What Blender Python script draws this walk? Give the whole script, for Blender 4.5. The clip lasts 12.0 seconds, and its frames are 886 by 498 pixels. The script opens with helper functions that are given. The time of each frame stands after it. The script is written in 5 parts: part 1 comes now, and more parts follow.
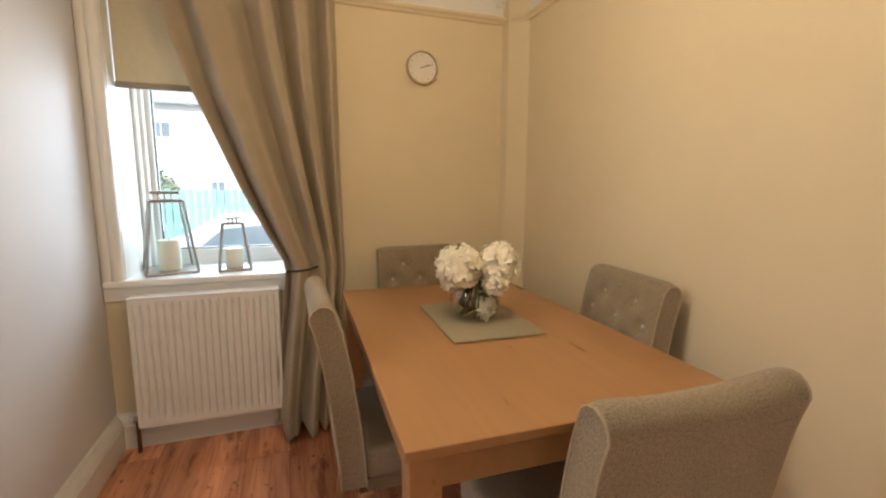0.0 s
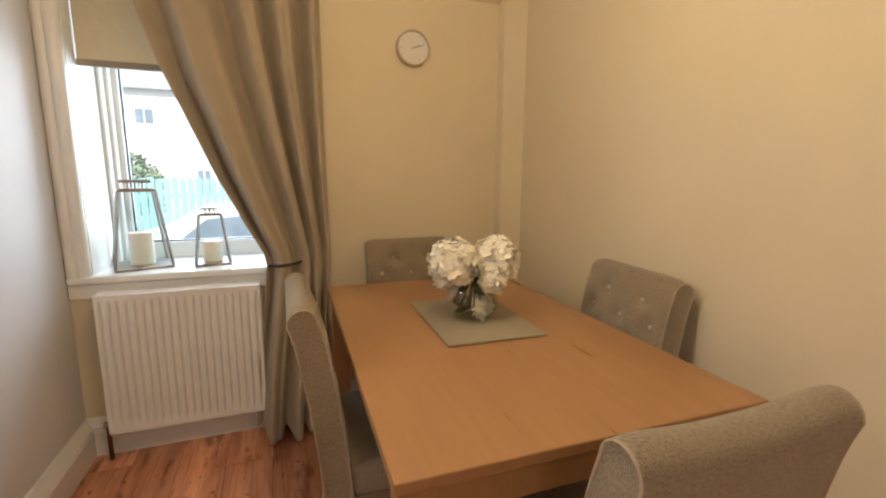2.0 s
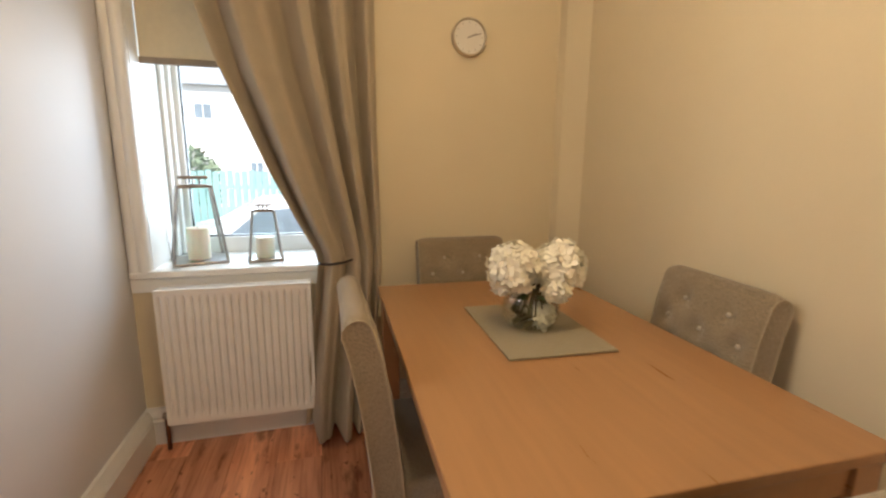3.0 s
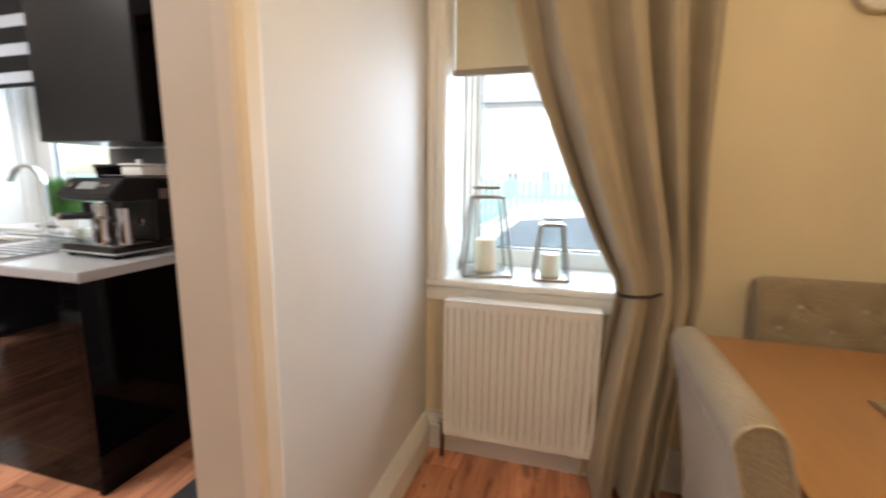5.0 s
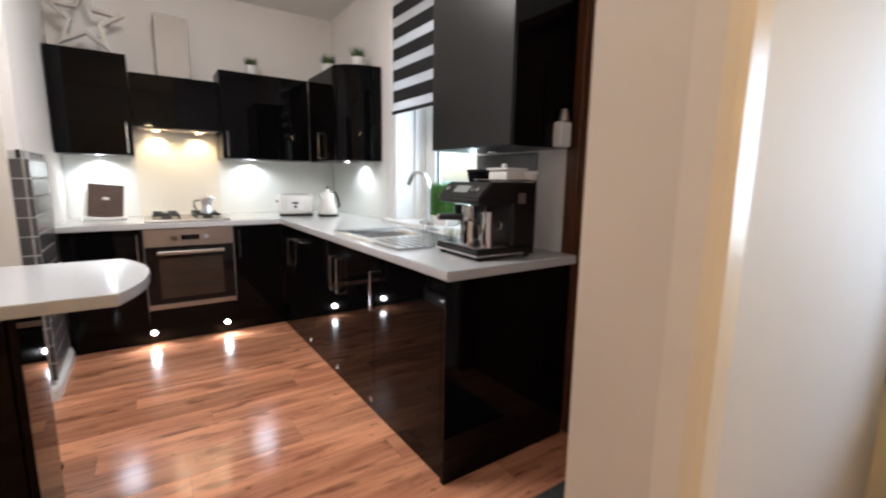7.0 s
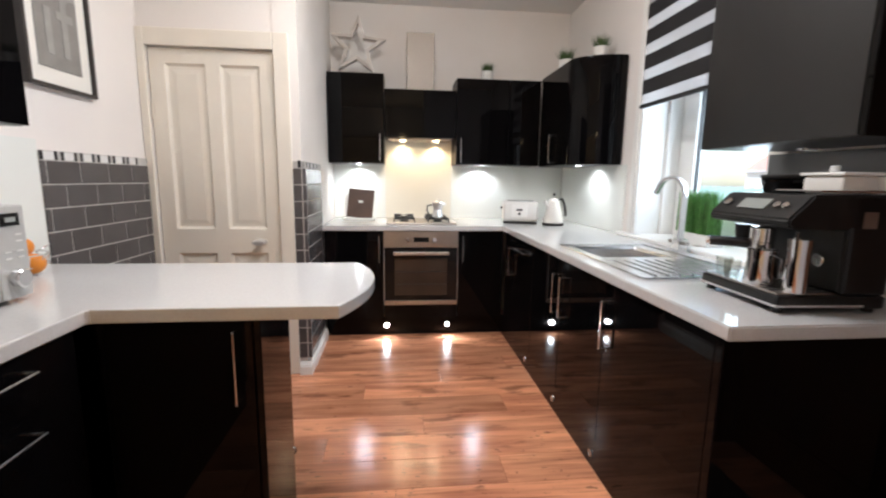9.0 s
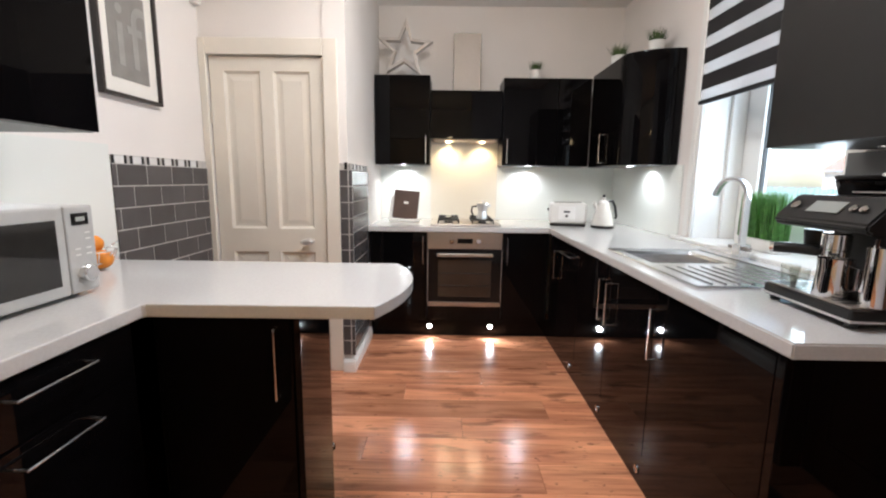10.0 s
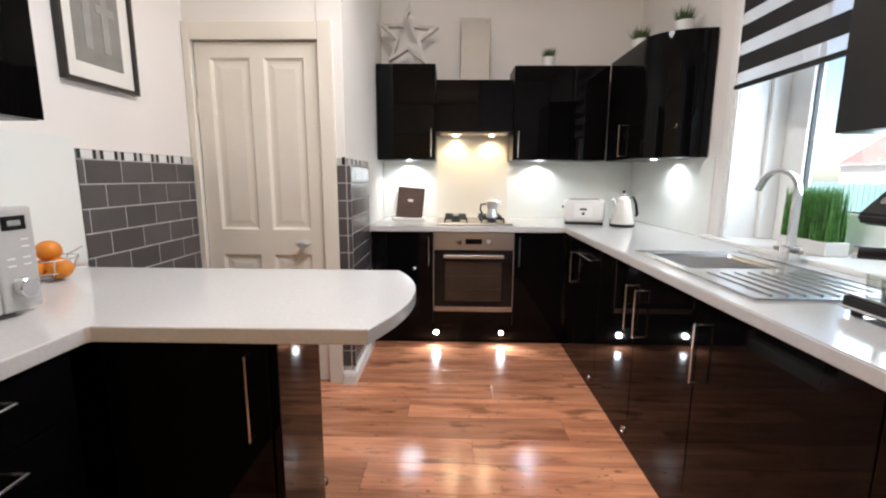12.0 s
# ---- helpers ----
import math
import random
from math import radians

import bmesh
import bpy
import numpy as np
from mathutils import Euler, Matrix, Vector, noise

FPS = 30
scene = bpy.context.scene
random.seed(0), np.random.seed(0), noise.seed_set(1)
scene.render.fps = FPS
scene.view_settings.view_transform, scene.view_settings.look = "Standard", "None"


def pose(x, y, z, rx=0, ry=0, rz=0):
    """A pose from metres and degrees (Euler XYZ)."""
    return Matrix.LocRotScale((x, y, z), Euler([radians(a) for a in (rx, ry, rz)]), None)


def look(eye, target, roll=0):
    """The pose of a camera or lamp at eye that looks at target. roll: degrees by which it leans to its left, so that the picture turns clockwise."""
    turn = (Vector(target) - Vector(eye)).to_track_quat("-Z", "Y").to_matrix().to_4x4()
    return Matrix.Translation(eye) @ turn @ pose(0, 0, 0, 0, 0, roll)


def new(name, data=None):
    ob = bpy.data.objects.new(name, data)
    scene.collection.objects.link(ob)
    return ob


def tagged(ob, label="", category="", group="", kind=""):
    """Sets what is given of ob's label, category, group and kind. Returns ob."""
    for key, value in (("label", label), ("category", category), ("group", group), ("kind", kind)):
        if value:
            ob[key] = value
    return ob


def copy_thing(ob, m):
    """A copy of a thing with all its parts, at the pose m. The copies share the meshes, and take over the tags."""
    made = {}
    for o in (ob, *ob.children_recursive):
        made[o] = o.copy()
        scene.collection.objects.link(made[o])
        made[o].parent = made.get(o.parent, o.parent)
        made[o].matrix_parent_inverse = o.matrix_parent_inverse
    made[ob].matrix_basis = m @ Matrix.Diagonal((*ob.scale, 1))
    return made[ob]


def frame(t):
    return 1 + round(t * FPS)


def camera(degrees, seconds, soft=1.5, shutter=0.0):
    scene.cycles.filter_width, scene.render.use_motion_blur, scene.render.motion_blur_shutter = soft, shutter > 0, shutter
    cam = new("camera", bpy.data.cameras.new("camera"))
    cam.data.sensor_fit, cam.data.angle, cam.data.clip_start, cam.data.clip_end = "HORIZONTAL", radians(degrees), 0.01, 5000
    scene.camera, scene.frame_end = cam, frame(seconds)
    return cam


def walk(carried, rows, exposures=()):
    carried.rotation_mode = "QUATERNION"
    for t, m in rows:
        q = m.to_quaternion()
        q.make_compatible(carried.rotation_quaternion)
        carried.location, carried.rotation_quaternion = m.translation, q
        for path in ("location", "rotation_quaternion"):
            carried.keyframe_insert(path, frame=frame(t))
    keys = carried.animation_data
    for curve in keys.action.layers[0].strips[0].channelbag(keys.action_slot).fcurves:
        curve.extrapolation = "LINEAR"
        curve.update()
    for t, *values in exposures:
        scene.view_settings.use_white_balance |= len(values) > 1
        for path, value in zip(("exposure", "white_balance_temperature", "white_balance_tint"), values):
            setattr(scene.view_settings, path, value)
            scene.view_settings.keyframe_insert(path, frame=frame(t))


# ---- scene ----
cam = camera(90.8, 12.0, soft=2.1, shutter=0.5)
PATH = [
    (0, (-1.619, 2.347, 1.246), (-0.966, 4.216, 0.965), 0.2),
    (0.5, (-1.612, 2.359, 1.249), (-0.944, 4.222, 0.959), 0.2),
    (1, (-1.593, 2.386, 1.24), (-0.919, 4.246, 0.945), 0.2),
    (1.5, (-1.581, 2.427, 1.236), (-0.897, 4.281, 0.929), 0.2),
    (2, (-1.584, 2.467, 1.244), (-0.894, 4.316, 0.917), 0.4),
    (2.5, (-1.585, 2.519, 1.255), (-0.972, 4.389, 0.896), 0.4),
    (4.5, (-1.765, 2.785, 1.278), (-1.9, 4.748, 0.931), 0.8),
    (5, (-1.828, 2.869, 1.266), (-2.381, 4.762, 0.935), 0.6),
    (5.5, (-1.902, 2.943, 1.258), (-2.847, 4.677, 0.945), 0.9),
    (6, (-1.992, 2.986, 1.256), (-3.248, 4.509, 0.939), 0.9),
    (6.5, (-2.113, 3.024, 1.256), (-3.576, 4.35, 0.932), 0.8),
    (7, (-2.194, 3.044, 1.252), (-3.825, 4.157, 0.937), 0.8),
    (9, (-2.521, 3.127, 1.268), (-4.486, 3.33, 0.956), 0.8),
    (9.5, (-2.534, 3.149, 1.27), (-4.509, 3.197, 0.958), 0.8),
    (10, (-2.539, 3.162, 1.271), (-4.514, 3.146, 0.96), 0.7),
    (10.5, (-2.561, 3.179, 1.272), (-4.536, 3.128, 0.959), 0.6),
    (11, (-2.605, 3.202, 1.268), (-4.579, 3.134, 0.95), 0.5),
    (11.5, (-2.685, 3.173, 1.267), (-4.659, 3.122, 0.948), 0.4),
    (12, (-2.777, 3.156, 1.261), (-4.75, 3.11, 0.938), 0.3),
]
walk(cam, [(t, look(eye, target, roll)) for t, eye, target, roll in PATH], 
     [(0, 1.42, 6500, 10), (2.5, 1.42, 6550, 10), (4.5, 1.57, 6500, 10), (5.5, 1.52, 6400, 10), (6.5, 1.4, 6250, 10), (9, 1.48, 6300, 10), (12, 1.45, 6350, 10)])

# ---------------------------------------------------------------- world and light
world = bpy.data.worlds.new("sky")
scene.world = world
world.use_nodes = True
wn = world.node_tree
sky = wn.nodes.new("ShaderNodeTexSky")
sky.sky_type = "NISHITA"
sky.sun_disc = False
sky.sun_elevation, sky.sun_rotation = radians(48), radians(170)
wn.links.new(sky.outputs[0], wn.nodes["Background"].inputs[0])
wn.nodes["Background"].inputs[1].default_value = 0.11


def lamp(name, kind, place, target, power, colour, size=0.1, size_y=None, cone=None):
    data = bpy.data.lights.new(name, kind)
    data.energy, data.color = power, colour
    if kind == "AREA":
        data.shape = "RECTANGLE" if size_y else "DISK"
        data.size = size
        if size_y:
            data.size_y = size_y
    elif kind == "SUN":
        data.angle = radians(size)
    else:
        data.shadow_soft_size = size
    if cone:
        data.spot_size, data.spot_blend = radians(cone), 0.6
    ob = new(name, data)
    ob.matrix_world = look(place, target)
    return ob


WARM, COOL, DAY = (1.0, 0.74, 0.42), (0.93, 0.97, 1.0), (0.74, 0.87, 1.0)
lamp("sun", "SUN", (0, 0, 10), (-1.5, 9, 0), 3.2, (1, 0.96, 0.9), 10)
lamp("dining_pendant", "POINT", (-1.4, 3.2, 2.03), (-1.4, 3.2, 0), 8.0, WARM, 0.06)
# unseen fill lamp, added to brighten radiator, jamb and chairs from the south
lamp("south_fill_lamp", "POINT", (-2.15, 0.4, 2.15), (-2.15, 0.4, 0), 7.6, (1.0, 0.95, 0.9), 0.12)
lamp("kitchen_ceiling_lamp", "POINT", (-4.7, 3.25, 2.66), (-4.7, 3.25, 0), 9.0, (1.0, 0.93, 0.87), 0.04)
lamp("kitchen_ceiling_lamp", "AREA", (-4.1, 3.1, 2.7), (-4.1, 3.1, 0), 10.5, (0.98, 0.97, 1.0), 0.5)
lamp("dining_window_light", "AREA", (-1.85, 5.5, 1.4), (-1.85, 3.0, 1.0), 11, DAY, 0.7, 0.9)
lamp("kitchen_window_light", "AREA", (-4.65, 5.2, 1.45), (-4.65, 3.0, 1.0), 8, DAY, 0.8, 0.8)
for sx, sy in ((-6.585, 2.78), (-6.585, 3.87), (-5.85, 4.62)):
    lamp("cabinet_spot", "SPOT", (sx, sy, 1.375), (sx, sy, 0), 2.2, COOL, 0.02, cone=150)
# two more spots over the microwave, added with no fixture of their own
for sx in (-3.4, -3.75):
    lamp("cabinet_spot", "SPOT", (sx, 1.84, 1.385), (sx, 1.84, 0), 1.0, COOL, 0.02, cone=150)
for sy in (3.165, 3.465):
    lamp("hood_spot", "SPOT", (-6.585, sy, 1.595), (-6.585, sy, 0), 2.2, (1.0, 0.72, 0.42), 0.02, cone=130)
for sy in (3.03, 3.53):
    lamp("plinth_spot", "SPOT", (-5.985, sy, 0.08), (-4, sy, 0.0), 1.6, COOL, 0.02, cone=150)


# ---------------------------------------------------------------- materials
def mat(name, base, rough=0.5, metal=0.0, var=0.0, scale=6.0, bump=0.0, bump_scale=60.0, stretch=(1, 1, 1),
        coat=0.0, spec=0.5, vary=0.0, dark=None, trans=0.0, ior=1.45, emit=None, strength=0.0, alpha=1.0, rough_var=0.0,
        sheen=0.0, subsurface=0.0):
    m = bpy.data.materials.new(name)
    m.use_nodes = True
    nt = m.node_tree
    b = nt.nodes["Principled BSDF"]
    b.inputs["Base Color"].default_value = (*base, 1)
    b.inputs["Roughness"].default_value = rough
    b.inputs["Metallic"].default_value = metal
    b.inputs["Specular IOR Level"].default_value = spec
    b.inputs["IOR"].default_value = ior
    b.inputs["Coat Weight"].default_value = coat
    b.inputs["Coat Roughness"].default_value = 0.04
    b.inputs["Transmission Weight"].default_value = trans
    b.inputs["Alpha"].default_value = alpha
    b.inputs["Sheen Weight"].default_value = sheen
    b.inputs["Subsurface Weight"].default_value = subsurface
    if emit:
        b.inputs["Emission Color"].default_value = (*emit, 1)
        b.inputs["Emission Strength"].default_value = strength
    co = nt.nodes.new("ShaderNodeTexCoord")
    mp = nt.nodes.new("ShaderNodeMapping")
    mp.inputs["Scale"].default_value = stretch
    nt.links.new(co.outputs["Object"], mp.inputs["Vector"])
    if var or vary or rough_var:
        n1 = nt.nodes.new("ShaderNodeTexNoise")
        n1.inputs["Scale"].default_value = scale
        n1.inputs["Detail"].default_value = 6
        nt.links.new(mp.outputs[0], n1.inputs["Vector"])
        ramp = nt.nodes.new("ShaderNodeValToRGB")
        d = dark or tuple(c * (1 - var) for c in base)
        ramp.color_ramp.elements[0].position, ramp.color_ramp.elements[1].position = 0.3, 0.7
        ramp.color_ramp.elements[0].color = (*d, 1)
        ramp.color_ramp.elements[1].color = (*(min(1, c * (1 + 0.4 * var)) for c in base), 1)
        nt.links.new(n1.outputs["Fac"], ramp.inputs[0])
        out = ramp.outputs[0]
        if vary:
            info = nt.nodes.new("ShaderNodeObjectInfo")
            mr = nt.nodes.new("ShaderNodeMapRange")
            mr.inputs[3].default_value, mr.inputs[4].default_value = 1 - vary, 1 + vary
            nt.links.new(info.outputs["Random"], mr.inputs[0])
            hsv = nt.nodes.new("ShaderNodeHueSaturation")
            nt.links.new(out, hsv.inputs["Color"])
            nt.links.new(mr.outputs[0], hsv.inputs["Value"])
            out = hsv.outputs[0]
            add = nt.nodes.new("ShaderNodeVectorMath")
            mul = nt.nodes.new("ShaderNodeMath")
            mul.operation = "MULTIPLY"
            mul.inputs[1].default_value = 37.0
            nt.links.new(info.outputs["Random"], mul.inputs[0])
            nt.links.new(mul.outputs[0], add.inputs[1])
            nt.links.new(co.outputs["Object"], add.inputs[0])
            nt.links.new(add.outputs[0], mp.inputs["Vector"])
        nt.links.new(out, b.inputs["Base Color"])
        if rough_var:
            mr2 = nt.nodes.new("ShaderNodeMapRange")
            mr2.inputs[3].default_value, mr2.inputs[4].default_value = rough - rough_var, rough + rough_var
            nt.links.new(n1.outputs["Fac"], mr2.inputs[0])
            nt.links.new(mr2.outputs[0], b.inputs["Roughness"])
    if bump:
        n2 = nt.nodes.new("ShaderNodeTexNoise")
        n2.inputs["Scale"].default_value = bump_scale
        n2.inputs["Detail"].default_value = 3
        nt.links.new(mp.outputs[0], n2.inputs["Vector"])
        bp = nt.nodes.new("ShaderNodeBump")
        bp.inputs["Strength"].default_value = bump
        bp.inputs["Distance"].default_value = 0.004
        nt.links.new(n2.outputs["Fac"], bp.inputs["Height"])
        nt.links.new(bp.outputs[0], b.inputs["Normal"])
    return m


def woven(name, a, c, size=260.0):
    """Linen-like cloth: two crossed thread waves, colour and relief."""
    m = mat(name, a, 0.9, var=0.12, scale=9, sheen=0.3)
    nt = m.node_tree
    b = nt.nodes["Principled BSDF"]
    co = nt.nodes.new("ShaderNodeTexCoord")
    waves = []
    sep, tot, com = (nt.nodes.new("ShaderNode" + n) for n in ("SeparateXYZ", "Math", "CombineXYZ"))
    nt.links.new(co.outputs["Object"], sep.inputs[0])
    tot.operation = "SUBTRACT"
    nt.links.new(sep.outputs[2], tot.inputs[0])
    nt.links.new(sep.outputs[1], tot.inputs[1])
    skew = nt.nodes.new("ShaderNodeMath")
    nt.links.new(sep.outputs[0], skew.inputs[0])
    nt.links.new(sep.outputs[1], skew.inputs[1])
    nt.links.new(skew.outputs[0], com.inputs[0])
    nt.links.new(tot.outputs[0], com.inputs[2])
    for axis in ("X", "Z"):
        w = nt.nodes.new("ShaderNodeTexWave")
        w.bands_direction = axis
        w.inputs["Scale"].default_value = size / 6.28
        w.inputs["Distortion"].default_value = 0.5
        w.inputs["Detail"].default_value = 2
        w.inputs["Detail Scale"].default_value = 3
        nt.links.new(com.outputs[0], w.inputs["Vector"])
        waves.append(w)
    mx = nt.nodes.new("ShaderNodeMath")
    mx.operation = "MULTIPLY"
    fib = nt.nodes.new("ShaderNodeTexNoise")
    fib.inputs["Scale"].default_value, fib.inputs["Detail"].default_value = size * 0.45, 2
    nt.links.new(com.outputs[0], fib.inputs["Vector"])
    slub = nt.nodes.new("ShaderNodeMath")
    slub.operation, slub.use_clamp = "MULTIPLY_ADD", True
    slub.inputs[1].default_value, slub.inputs[2].default_value = 2.6, -1.05
    nt.links.new(fib.outputs["Fac"], slub.inputs[0])
    both = nt.nodes.new("ShaderNodeMath")
    both.operation = "MAXIMUM"
    nt.links.new(mx.outputs[0], both.inputs[0])
    nt.links.new(slub.outputs[0], both.inputs[1])
    nt.links.new(waves[0].outputs["Fac"], mx.inputs[0])
    nt.links.new(waves[1].outputs["Fac"], mx.inputs[1])
    mix = nt.nodes.new("ShaderNodeMix")
    mix.data_type = "RGBA"
    old = b.inputs["Base Color"].links[0].from_socket
    nt.links.new(both.outputs[0], mix.inputs[0])
    mix.inputs[6].default_value = (*c, 1)
    nt.links.new(old, mix.inputs[6])
    mix.inputs[7].default_value = (*c, 1)
    nt.links.new(mix.outputs[2], b.inputs["Base Color"])
    bp = nt.nodes.new("ShaderNodeBump")
    bp.inputs["Strength"].default_value = 0.8
    bp.inputs["Distance"].default_value = 0.002
    nt.links.new(mx.outputs[0], bp.inputs["Height"])
    nt.links.new(bp.outputs[0], b.inputs["Normal"])
    return m


M = {}
M["paint_dining"] = mat("paint_dining", (0.76, 0.66, 0.47), 0.75, var=0.05, scale=1.5, bump=0.12, bump_scale=90)
M["paint_kitchen"] = mat("paint_kitchen", (0.8, 0.76, 0.72), 0.7, var=0.05, scale=1.5, bump=0.12, bump_scale=90)
M["paint_partition"] = mat("paint_partition", (0.74, 0.73, 0.74), 0.7, var=0.05, scale=1.5, bump=0.12, bump_scale=90)
M["ceiling"] = mat("ceiling_paint", (0.84, 0.83, 0.8), 0.8, var=0.04, scale=2, bump=0.08)
M["gloss_white"] = mat("white_gloss_paint", (0.82, 0.81, 0.78), 0.28, var=0.05, scale=4, bump=0.06, bump_scale=25)
M["cream_gloss"] = mat("cream_gloss_paint", (0.76, 0.71, 0.62), 0.3, var=0.05, scale=4, bump=0.07, bump_scale=25)
M["jamb"] = mat("jamb_paint", (0.75, 0.68, 0.6), 0.5, var=0.06, scale=3, bump=0.06, bump_scale=40)
M["architrave"] = mat("architrave_paint", (0.82, 0.75, 0.67), 0.32, var=0.05, scale=4, bump=0.06, bump_scale=25)
M["plank"] = mat("laminate", (0.78, 0.36, 0.2), 0.19, var=0.3, scale=3, stretch=(4.5, 0.6, 1), bump=0.012, bump_scale=40, vary=0.24,
                 spec=1.0, dark=(0.46, 0.175, 0.095), rough_var=0.03)
pn = M["plank"].node_tree
pb = pn.nodes["Principled BSDF"]
src = pb.inputs["Base Color"].links[0].from_socket
for scale_, squash, lo, hi, deep in ((2.6, (6.0, 1.5, 1), 0.58, 0.68, (0.07, 0.02, 0.01, 1)), (5.5, (16, 0.5, 1), 0.5, 0.78, (0.24, 0.075, 0.036, 1)), (9.0, (5.0, 2.0, 1), 0.66, 0.71, (0.035, 0.012, 0.007, 1))):
    kn, km, kr, kx = (pn.nodes.new("ShaderNode" + n) for n in ("TexNoise", "Mapping", "MapRange", "Mix"))
    km.inputs["Scale"].default_value = squash
    kn.inputs["Scale"].default_value, kn.inputs["Detail"].default_value = scale_, 4
    kr.inputs[1].default_value, kr.inputs[2].default_value, kr.inputs[4].default_value = lo, hi, 0.55
    kx.data_type = "RGBA"
    kx.inputs[7].default_value = deep
    pn.links.new([n for n in pn.nodes if n.bl_idname == "ShaderNodeVectorMath"][0].outputs[0], km.inputs["Vector"])
    pn.links.new(km.outputs[0], kn.inputs["Vector"])
    pn.links.new(kn.outputs["Fac"], kr.inputs[0])
    pn.links.new(kr.outputs[0], kx.inputs[0])
    pn.links.new(src, kx.inputs[6])
    src = kx.outputs[2]
pn.links.new(src, pb.inputs["Base Color"])
M["underlay"] = mat("underlay", (0.04, 0.025, 0.018), 0.9, var=0.2)
M["black"] = mat("black_gloss", (0.003, 0.0027, 0.003), 0.03, var=0.2, scale=3, bump=0.006, bump_scale=9, spec=0.16)
M["black_satin"] = mat("black_satin", (0.013, 0.0125, 0.012), 0.3, var=0.15, scale=5, bump=0.02, bump_scale=60)
M["grey_sheet"] = mat("grey_gloss_sheet", (0.13, 0.13, 0.13), 0.1, var=0.1, scale=3)
M["black_in"] = mat("black_carcass", (0.012, 0.011, 0.011), 0.35, var=0.2)
M["quartz"] = mat("white_worktop", (0.6, 0.595, 0.585), 0.12, var=0.06, scale=120, bump=0.01, bump_scale=30)
M["splash"] = mat("white_glass_panel", (0.78, 0.8, 0.76), 0.06, var=0.03, scale=2)
M["splash_warm"] = mat("cream_glass_panel", (0.8, 0.76, 0.66), 0.08, var=0.03, scale=2)
M["steel"] = mat("brushed_steel", (0.46, 0.43, 0.4), 0.36, 1.0, var=0.12, scale=30, stretch=(1, 1, 30), bump=0.02, bump_scale=80)
M["silver_case"] = mat("silver_case", (0.5, 0.495, 0.48), 0.4, 0.3, var=0.06, scale=20)
M["sink_steel"] = mat("sink_steel", (0.72, 0.72, 0.73), 0.27, 1.0, var=0.06, scale=30, bump=0.02, bump_scale=80)
M["steel_dull"] = mat("satin_steel", (0.36, 0.32, 0.28), 0.55, 0.45, var=0.1, scale=20, stretch=(20, 20, 1))
M["tap_metal"] = mat("satin_chrome", (0.78, 0.77, 0.76), 0.3, 0.75, var=0.05)
M["tap_chrome"] = mat("tap_chrome", (0.74, 0.75, 0.76), 0.22, 0.85, var=0.06)
M["handle_metal"] = mat("handle_chrome", (0.82, 0.84, 0.87), 0.17, 0.95, var=0.05)
M["clock_rim"] = mat("clock_rim", (0.62, 0.54, 0.41), 0.4, 0.15, var=0.06, scale=20)
M["chrome"] = mat("chrome", (0.75, 0.75, 0.76), 0.07, 1.0, var=0.05)
M["nickel"] = mat("aged_nickel", (0.4, 0.36, 0.33), 0.35, 1.0, var=0.2, scale=20)
M["dark_glass"] = mat("oven_glass", (0.007, 0.006, 0.006), 0.05, spec=0.3)
M["mw_glass"] = mat("microwave_glass", (0.03, 0.028, 0.026), 0.06, var=0.2, scale=8, spec=0.6)
M["oven_window"] = mat("oven_window", (0.05, 0.036, 0.026), 0.1, var=0.3, scale=5, spec=0.4)
M["black_plastic"] = mat("black_plastic", (0.009, 0.0088, 0.009), 0.35, var=0.2, bump=0.05, bump_scale=200)
M["iron"] = mat("cast_iron", (0.02, 0.019, 0.018), 0.55, var=0.3, bump=0.2, bump_scale=200)
M["white_plastic"] = mat("white_plastic", (0.8, 0.79, 0.76), 0.3, var=0.04)
M["rad"] = mat("radiator_enamel", (0.88, 0.87, 0.85), 0.3, var=0.04, scale=3)
M["tile"] = mat("grey_tile", (0.085, 0.078, 0.078), 0.22, var=0.2, scale=5, vary=0.14, bump=0.03, bump_scale=20)
M["grout"] = mat("grout", (0.5, 0.48, 0.45), 0.85, var=0.15, scale=30, bump=0.2)
M["tile_black"] = mat("border_black", (0.02, 0.02, 0.022), 0.15)
M["tile_white"] = mat("border_white", (0.75, 0.74, 0.72), 0.15, var=0.05)
M["table"] = mat("oak_veneer", (0.43, 0.23, 0.105), 0.29, var=0.08, rough_var=0.04, scale=4, stretch=(9, 0.8, 9), bump=0.03, bump_scale=50)
M["beech"] = mat("beech_leg", (0.42, 0.24, 0.12), 0.4, var=0.25, scale=5, stretch=(8, 8, 1))
M["linen"] = woven("chair_linen", (0.45, 0.36, 0.24), (0.11, 0.082, 0.046), 480)
M["piping"] = mat("linen_piping", (0.44, 0.36, 0.25), 0.85, var=0.1, scale=40)
M["button"] = mat("cloth_button", (0.5, 0.44, 0.35), 0.3)
M["curtain"] = woven("curtain_cloth", (0.57, 0.48, 0.345), (0.45, 0.375, 0.26), 900)
M["blind"] = mat("roller_blind", (0.6, 0.52, 0.38), 0.85, var=0.06, scale=40, bump=0.1, bump_scale=300)
nt = M["blind"].node_tree
tl, mx_ = nt.nodes.new("ShaderNodeBsdfTranslucent"), nt.nodes.new("ShaderNodeMixShader")
tl.inputs[0].default_value, mx_.inputs[0].default_value = (0.8, 0.68, 0.5, 1), 0.25
nt.links.new(nt.nodes["Principled BSDF"].outputs[0], mx_.inputs[1])
nt.links.new(tl.outputs[0], mx_.inputs[2])
nt.links.new(mx_.outputs[0], nt.nodes["Material Output"].inputs[0])
M["blind_bar"] = mat("blind_bar", (0.3, 0.25, 0.2), 0.6, var=0.1)
